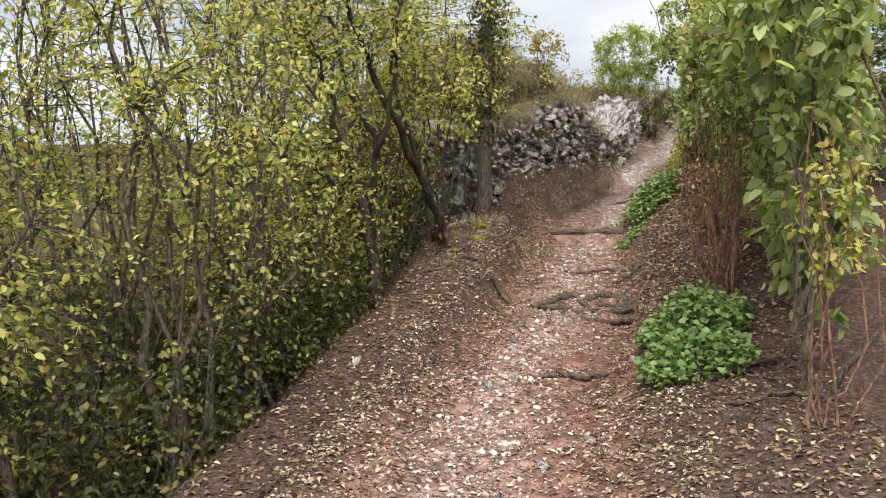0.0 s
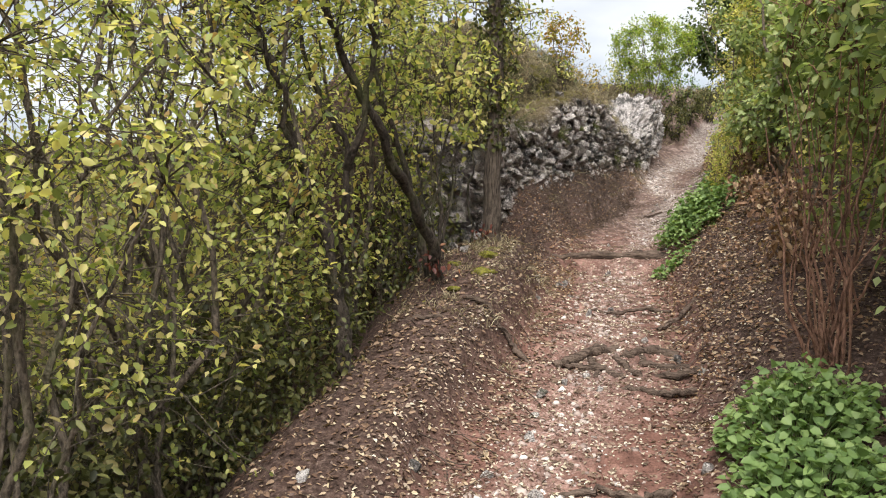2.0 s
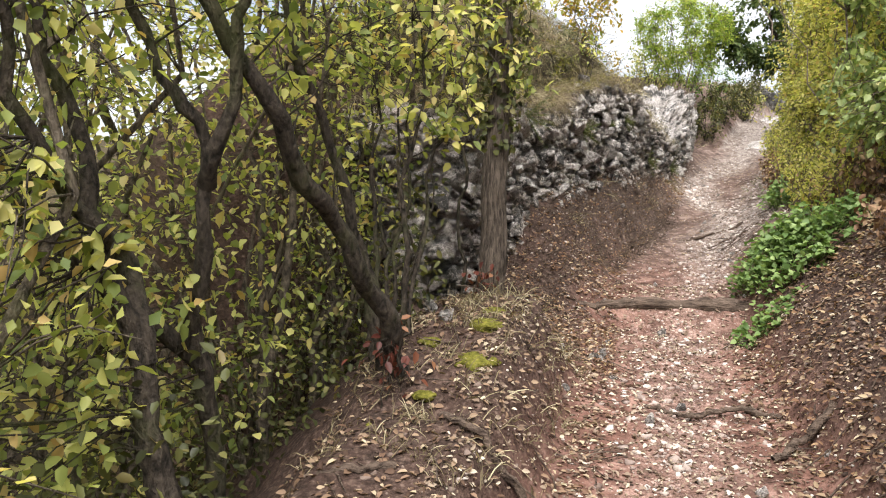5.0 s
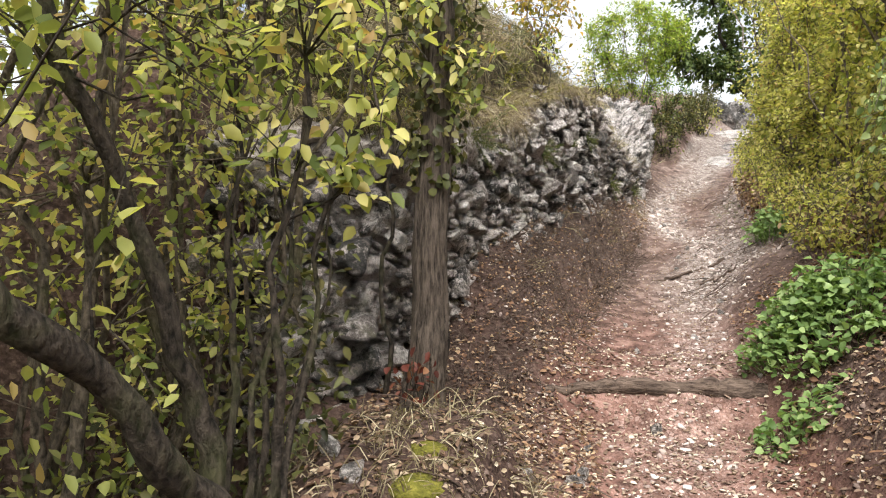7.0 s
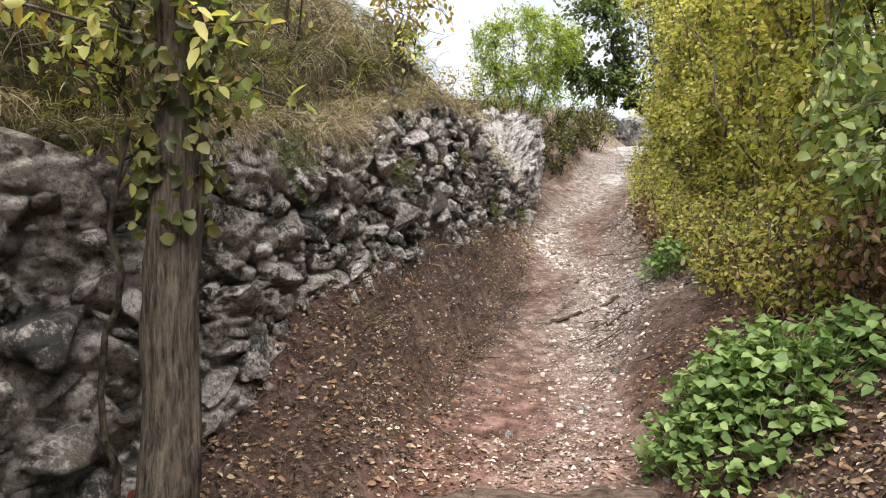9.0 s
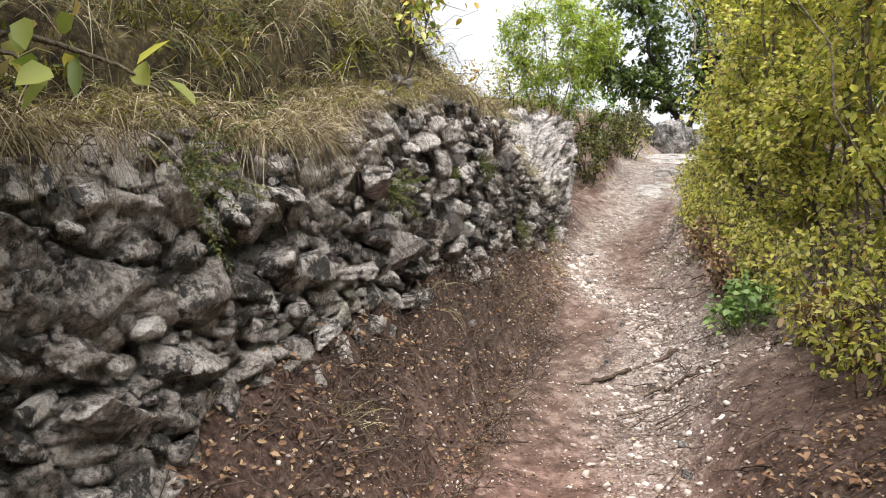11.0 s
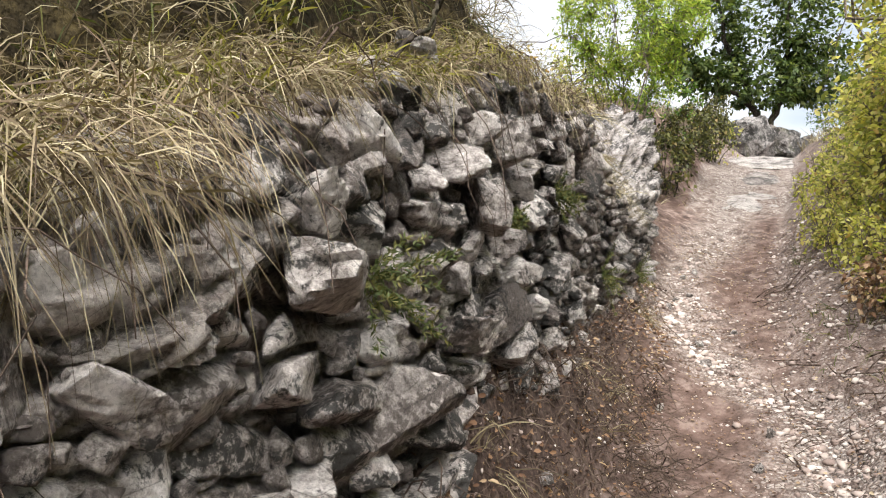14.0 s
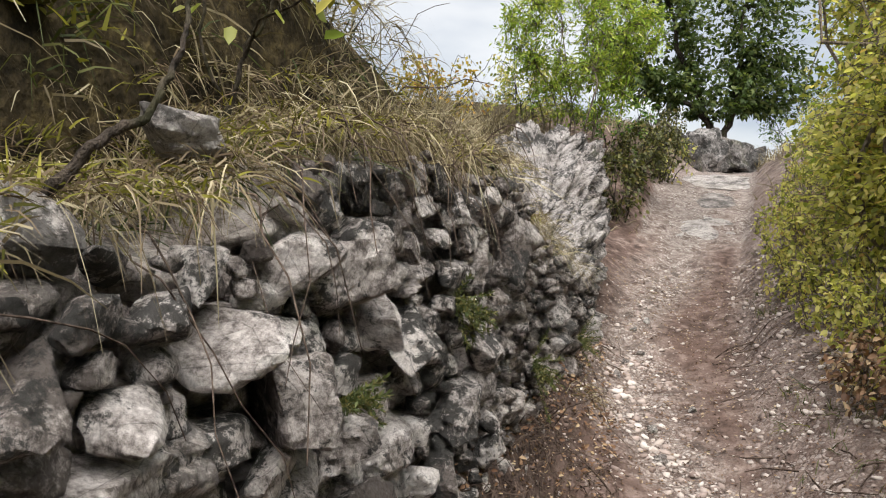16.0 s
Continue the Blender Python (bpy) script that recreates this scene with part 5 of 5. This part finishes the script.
# weeds and low leafy growth along the foot of the hedge
for k, (bx, by, hh, mat) in enumerate(((0.2, 10.6, 0.5, M_HEDGE), (0.18, 11.5, 0.45, M_HEDGE), (0.22, 12.3, 0.5, M_HEDGE), (0.25, 13.4, 0.4, M_HEDGE), (0.28, 14.2, 0.45, M_HEDGE), (0.25, 15.0, 0.45, M_HEDGE), (0.36, 15.8, 0.4, M_HEDGE), (0.4, 16.7, 0.5, M_HEDGE), (0.62, 17.6, 0.5, M_HEDGE), (0.2, 14.7, 0.25, M_RUST), (0.15, 13.7, 0.25, M_RUST), (1.0, 18.6, 0.55, M_HEDGE), (1.35, 19.6, 0.6, M_LEFT), (1.75, 20.8, 0.6, M_HEDGE), (2.2, 22.2, 0.6, M_LEFT), (0.85, 17.9, 0.4, M_RUST))):
    bz = land1(bx, by)
    shrub("bank_weed", (bx, by, bz), "straggling leafy weed at the foot of the hedge", "plant",
          [((bx + rng.normal(0, 0.2), by + rng.normal(0, 0.25), bz + hh * rng.uniform(0.8, 1.3)), 0.004) for _ in range(6)],
          [((bx, by, bz + hh * 0.5), (0.28, 0.5, hh * 0.65), 90)], mat, M_TWIG, (0.036, 0.025), 11, seed=860 + k, group="weeds under the hedge", hang=0.4)

# slender stem beside the tree, and the red creeper at its foot
shrub("sapling", (-2.2, 9.08, land1(-2.2, 9.08)), "slender straight dark sapling beside the tree", "sapling",
      [(((-2.2, 9.08, 0.9), (-2.21, 9.1, 1.8), (-2.19, 9.12, 2.6), (-2.17, 9.12, 3.6)), 0.013)], [((-2.2, 9.1, 2.6), (0.25, 0.3, 0.5), 30)], M_LEFT, M_DARKTWIG, (0.045, 0.03), 7, twig=0.25, seed=821)
M_RED = leaf_material("red_creeper_leaves", [(0.0, (0.07, 0.018, 0.014)), (0.6, (0.15, 0.04, 0.03)), (1.0, (0.26, 0.12, 0.07))], 0.25)
for k, (bx, by) in enumerate(((-2.0, 8.75), (-1.98, 7.05))):
    bz = land1(bx, by)
    shrub("red_creeper", (bx, by, bz), "small creeper with dark red autumn leaves", "plant",
          [((bx + 0.05, by, bz + 0.3), 0.004), ((bx - 0.06, by + 0.05, bz + 0.35), 0.004), ((bx, by - 0.08, bz + 0.22), 0.004)], [((bx, by, bz + 0.18), (0.1, 0.12, 0.16), 8)], M_RED, M_DARKTWIG, (0.045, 0.03), 6, twig=0.15, seed=825 + k, group="red creepers", hang=0.7)

# dark bare shoots on the bank over the wall
shrub("bare_shoot", (-1.84, 11.7, 2.72), "dark curving bare shoot rising from the bank", "shrub",
      [(((-1.84, 11.7, 2.7), (-1.793, 11.75, 2.80), (-1.756, 11.8, 2.836), (-1.748, 11.85, 2.908), (-1.756, 11.9, 2.993), (-1.8, 11.95, 3.15)), 0.007)], [((-1.8, 11.97, 3.12), (0.1, 0.12, 0.12), 5)], M_LEFT, M_DARKTWIG, (0.04, 0.03), 4, twig=0.15, seed=831)
shrub("bare_shoot", (-1.86, 12.3, 2.9), "thin dark shoot with a few green leaves on the bank", "shrub",
      [(((-1.86, 12.3, 2.88), (-1.82, 12.3, 3.03), (-1.77, 12.3, 3.12), (-1.75, 12.32, 3.35)), 0.005), (((-1.87, 12.32, 2.88), (-1.9, 12.28, 3.1), (-1.88, 12.25, 3.3)), 0.004)], [((-1.8, 12.3, 3.15), (0.16, 0.16, 0.16), 14)], M_LEFT, M_DARKTWIG, (0.042, 0.03), 5, twig=0.15, seed=832)

# juniper-like sprigs growing out of the wall
def sprig(y, v, size, seed):
    rng = np.random.default_rng(seed)
    o = wall_point(np.array([y]), np.array([v]), 0.03)[0]
    top = thing("evergreen_sprig", o, "feathery green evergreen sprig growing from the wall", "plant", "wall sprigs")
    p, d = [], []
    for _ in range(18):
        tip = o + np.array([rng.uniform(0.05, 0.16), rng.normal(0, 0.1), rng.normal(-0.02, 0.07)]) * size / 0.14
        u = np.linspace(0.1, 1, 60)[:, None]
        p.append(o + (tip - o) * u)
        d.append(unit(tip - o) + rng.normal(0, 0.8, (60, 3)))
    p, d = np.concatenate(p), np.concatenate(d)
    part("foliage", leaf_mesh("foliage", p, d, rng.normal(0, 1, p.shape), 0.016, 0.0045, M_GRASS, False), top, kind="stuff")


for y, v, size, sd in ((11.42, 0.7, 0.14, 1), (12.96, 0.68, 0.1, 2), (10.0, 0.9, 0.2, 3), (12.3, 0.6, 0.08, 4), (14.2, 0.45, 0.12, 5), (15.4, 0.5, 0.12, 6)):
    sprig(y, v, size, sd)

# ---- loose stones and gravel ----
KINDS = [shard_data(20 + k, M_PEBBLE) for k in range(10)]
def gravel(name, label, n, zone, lo, hi, seed):
    rng = np.random.default_rng(seed)
    p = ground_points(rng, n, *zone)
    p[:, 2] += rough(p[:, 0], p[:, 1])
    return tagged(new(name, scatter_mesh(name, KINDS, p, rng.uniform(0, 1, len(p)) ** 2.5 * (hi - lo) + lo, rng, M_PEBBLE)), label, "gravel", kind="stuff")


gravel("gravel", "pale chalk gravel washed into a streak down the track", 15000, (-1.5, 0.6, 2.3, 19, lambda x, y: np.abs(x - stream_x(y)) < 0.07 + 0.16 * np.abs(np.sin(x * 31.7 + y * 17.3)) * (1.2 + np.sin(y * 1.7))), 0.012, 0.075, 61)
gravel("gravel", "small chalk pebbles scattered on the soil", 9000, (-1.8, 0.3, 2.3, 18, lambda x, y: (np.abs(x - path_x(y)) < half_w(y) * 1.5) & (x > wall_x(y) + 0.05)), 0.007, 0.034, 62)
gravel("gravel", "chalk rubble crumbling from the low bank", 3800, (-0.5, 0.7, 12.3, 19, lambda x, y: (x > path_x(y) + half_w(y) * 0.8)), 0.008, 0.075, 63)
gravel("gravel", "small stones on the slope under the wall", 2400, (-2.1, -0.9, 9.5, 16.5, lambda x, y: (x > wall_x(y) + 0.02) & (x < path_x(y) - half_w(y) * 0.6)), 0.010, 0.045, 64)

CLODS = [shard_data(230 + k, M_CLOD) for k in range(6)]
clod_rng = np.random.default_rng(231)
for zone, count, label in (((-2.3, -0.8, 8.8, 16.5, lambda x, y: (x > wall_x(y) + 0.02) & (x < path_x(y) - half_w(y) * 0.75)), 5200, "dark crumbled soil clods on the slope under the wall"), ((-1.9, 0.7, 2.4, 9.6, lambda x, y: np.abs(x - path_x(y)) > half_w(y) * 0.7), 3600, "dark crumbled soil clods along the lower track")):
    cp = ground_points(clod_rng, count, *zone)
    cp[:, 2] += rough(cp[:, 0], cp[:, 1])
    tagged(new("soil_clods", scatter_mesh("soil_clods", CLODS, cp, 0.012 + 0.045 * clod_rng.uniform(0, 1, len(cp)) ** 2, clod_rng, M_CLOD)), label, "soil", kind="stuff")
gravel("gravel", "heap of pale stones washed down the middle of the track", 900, (-0.95, -0.1, 13.3, 16.2, lambda x, y: np.abs(x - stream_x(y)) < 0.10 + 0.06 * np.sin(y * 7)), 0.03, 0.10, 65)
gravel("gravel", "pale stones lying on the track", 500, (-1.5, -0.1, 2.5, 18, lambda x, y: np.abs(x - stream_x(y)) < 0.4), 0.025, 0.075, 66)
gravel("gravel", "pale broken stones bedded in the lower track", 420, (-1.5, 0.0, 2.6, 8.6, lambda x, y: np.abs(x - stream_x(y)) < 0.12 + 0.08 * np.sin(y * 5)), 0.035, 0.11, 67)
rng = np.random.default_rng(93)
# undergrowth leaves: their dark colour also stands in for shade beneath the shrubs
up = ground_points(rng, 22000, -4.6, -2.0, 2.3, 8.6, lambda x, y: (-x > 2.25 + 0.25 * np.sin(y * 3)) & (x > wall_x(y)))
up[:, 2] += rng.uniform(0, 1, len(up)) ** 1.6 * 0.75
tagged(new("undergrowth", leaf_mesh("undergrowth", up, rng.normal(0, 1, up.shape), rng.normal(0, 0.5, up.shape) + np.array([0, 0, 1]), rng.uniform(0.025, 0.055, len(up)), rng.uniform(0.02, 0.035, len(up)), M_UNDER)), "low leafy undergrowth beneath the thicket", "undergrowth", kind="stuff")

up = ground_points(rng, 26000, -3.9, -2.3, 5.2, 8.5, lambda x, y: (x > wall_x(y)))
up = up[:4500]
up[:, 2] += rng.uniform(0.3, 2.4, len(up))
tagged(new("thicket_foliage", leaf_mesh("thicket_foliage", up, rng.normal(0, 1, up.shape) - np.array([0, 0, 0.4]), rng.normal(0, 0.5, up.shape) + np.array([0, 0, 1]), rng.uniform(0.03, 0.06, len(up)), rng.uniform(0.022, 0.04, len(up)), M_LEFT)), "tangled yellow-green foliage within the thicket", "foliage", kind="stuff")

LOOSE = [stone_data(40 + k, M_PALE, 0.2) for k in range(6)]
rng = np.random.default_rng(9)
spots = [(-1.93, 7.67, 0.07), (-2.06, 7.87, 0.09), (-1.87, 4.74, 0.06), (-1.55, 8.7, 0.09), (-1.35, 8.9, 0.07), (-1.45, 8.2, 0.06), (0.42, 5.6, 0.14), (0.3, 4.9, 0.08), (-1.07, 4.9, 0.09), (-0.95, 5.15, 0.07), (-1.2, 5.3, 0.06), (-0.9, 6.75, 0.07), (-1.02, 6.6, 0.06), (-0.8, 6.55, 0.05), (-1.45, 13.1, 0.09), (-1.4, 13.6, 0.07)]
spots += [(rng.uniform(-1.5, -0.2), y, rng.uniform(0.04, 0.075)) for y in np.linspace(3.2, 17, 44)]
for x, y, size in spots:
    ob = tagged(new("stone", LOOSE[rng.integers(6)]), "loose pale angular limestone lying on the soil", "stone", "loose stones")
    ob.matrix_basis = Matrix.LocRotScale((x, y, land1(x, y) + rough(x, y) + (size * 0.12 if x > wall_x(y) else -0.1 * size)), Euler(rng.uniform(0, 6.28, 3)), (size, size, size))

for x, y, z, s3, turn in ((-1.85, 12.1, 2.88, (0.16, 0.2, 0.1), 0.4), (-1.84, 11.7, 2.74, (0.13, 0.15, 0.13), 1.0), (-1.69, 12.6, 2.83, (0.1, 0.12, 0.17), 0.2), (-1.72, 12.42, 2.78, (0.08, 0.08, 0.11), 0.9), (-1.74, 12.2, 2.74, (0.13, 0.15, 0.15), 0.5), (-2.0, 10.95, 2.5, (0.16, 0.24, 0.14), 0.3)):
    ob = tagged(new("stone", LOOSE[rng.integers(6)]), "pale limestone lodged in the turf at the wall's lip", "stone", "stones in the wall's lip")
    ob.matrix_basis = Matrix.LocRotScale((x, y, z - 0.035), Euler((0.2, 0.1, turn)), s3)

# ruined blocks on the crest
FAR = [stone_data(60 + k, M_DARKROCK, 0.35, 4) for k in range(3)]
for x, y, z, s3 in ((0.7, 26.3, 4.05, (0.55, 0.6, 1.6)), (1.1, 27.2, 4.1, (1.0, 0.8, 1.1)), (1.75, 27.8, 4.1, (1.1, 0.9, 1.1)), (2.5, 28.4, 4.1, (1.0, 0.9, 0.8)), (3.3, 31, 4.2, (0.9, 1, 0.8))):
    ob = tagged(new("boulder", FAR[rng.integers(3)]), "dark weathered limestone block on the crest", "boulder", "blocks on the crest")
    ob.matrix_basis = Matrix.LocRotScale((x, y, z), Euler((0, 0, rng.uniform(0, 6.28))), s3)

# flat rock ledges that step the upper track
LEDGE = [stone_data(70 + k, M_PALE, 0.12) for k in range(3)]
for x, y, sx, sy in ((0.42, 20.45, 1.5, 1.7), (0.8, 21.6, 1.4, 1.6), (1.2, 22.75, 1.5, 1.3)):
    ob = tagged(new("rock_ledge", LEDGE[rng.integers(3)]), "flat pale limestone ledge forming a step in the track", "rock", "ledges in the track")
    ob.matrix_basis = Matrix.LocRotScale((x, y, land1(x, y) - 0.055), Euler((0.25, 0.02, -0.22)), (sx, sy, 0.22))

# ---- stones of the wall ----
WALL_KINDS = [stone_data(80 + k, M_ROCK, 0.2, 4) for k in range(12)]
MID_KINDS = [stone_data(110 + k, M_ROCK, 0.2, 3) for k in range(8)]
SMALL_KINDS = [shard_data(130 + k, M_ROCK) for k in range(12)]
rng = np.random.default_rng(15)
placed = []
for size, count, tries in ((0.2, 60, 700), (0.145, 260, 4000), (0.1, 900, 11000), (0.07, 1900, 20000), (0.045, 1500, 14000)):
    got = 0
    for _ in range(tries):
        if got >= count:
            break
        y, v = rng.uniform(8.4, 18.9), rng.uniform(0.06, 0.97)
        if (size > 0.18 and (y > 12.6 or v < 0.25)) or v > 1.0 - 0.75 * size:
            continue
        z = float(wall_base(y) - 0.25 + v * (wall_top(y) - wall_base(y) + 0.25))
        if 10.15 < y < 10.65 and 0.6 < v < 0.76:
            continue
        s = size * rng.uniform(0.75, 1.25)
        if placed:
            a = np.array(placed)
            if (((a[:, 0] - y) ** 2 / 1.5 + (a[:, 2] - z) ** 2 * 1.3) < (0.37 * (a[:, 3] + s)) ** 2).any():
                continue
        placed.append((y, v, z, s))
        got += 1
def stone_pose(y, v, s):
    o = wall_point(np.array([y]), np.array([v]), (rng.uniform(-0.34, 0.08) if y < 11.1 else rng.uniform(-0.22, 0.26)) * s)[0]
    turn = Euler((rng.normal(0, 0.3), rng.normal(0, 0.2), 1.57 + rng.normal(0, 0.3))).to_matrix().to_4x4() @ Euler((rng.choice([0, 3.14]), rng.choice([0, 3.14]), 0)).to_matrix().to_4x4()
    return Matrix.Translation(o) @ turn @ Matrix.Diagonal((s * rng.uniform(1.05, 1.6), s * rng.uniform(0.7, 1.0), s * rng.uniform(0.65, 1.0), 1))


placed.sort(key=lambda q: -q[3] * (1.0 if 9.3 < q[0] < 13.4 else 0.2))
# two flat slabs that roof the hollow
for y, v, s3 in ((10.28, 0.82, (0.3, 0.24, 0.15)), (10.62, 0.81, (0.3, 0.24, 0.14))):
    o = wall_point(np.array([y]), np.array([v]), -0.06)[0]
    part("stone", WALL_KINDS[int(y * 10) % 12], wall, m=Matrix.Translation(-wall.location) @ Matrix.Translation(o) @ Euler((0.08, 0.1, 1.45)).to_matrix().to_4x4() @ Matrix.Diagonal((*s3, 1)))
wall_inv = Matrix.Translation(wall.location).inverted()
rest_v, rest_f, base_k = [], [], 0
for n, (y, v, z, s) in enumerate(placed):
    m = stone_pose(y, v, s)
    data = WALL_KINDS[rng.integers(12)] if n < 110 else MID_KINDS[rng.integers(8)] if n < 700 else SMALL_KINDS[rng.integers(12)]
    if n < 300:
        part("stone", data, wall, m=wall_inv @ m)
    else:
        a, f = arrays(data)
        mm = np.array(m)
        rest_v.append(a @ mm[:3, :3].T + mm[:3, 3])
        rest_f.append(f + base_k)
        base_k += len(a)
part("rubble", mesh_np("rubble", np.concatenate(rest_v), np.concatenate(rest_f), M_ROCK), wall, "small weathered limestone rubble", kind="stuff")

# more growth beside the start of the track, behind the first view
for o, x, y, turn in (("thicket_shrub", -2.4, 0.6, 40), ("thicket_shrub.002", -2.9, -1.4, 130), ("hedge_shrub", 2.0, 1.2, 70), ("hedge_shrub.010", 2.2, -1.2, 200)):
    copy_thing(bpy.data.objects[o], pose(x, y, land1(x, y) - 0.05, 0, 0, turn))
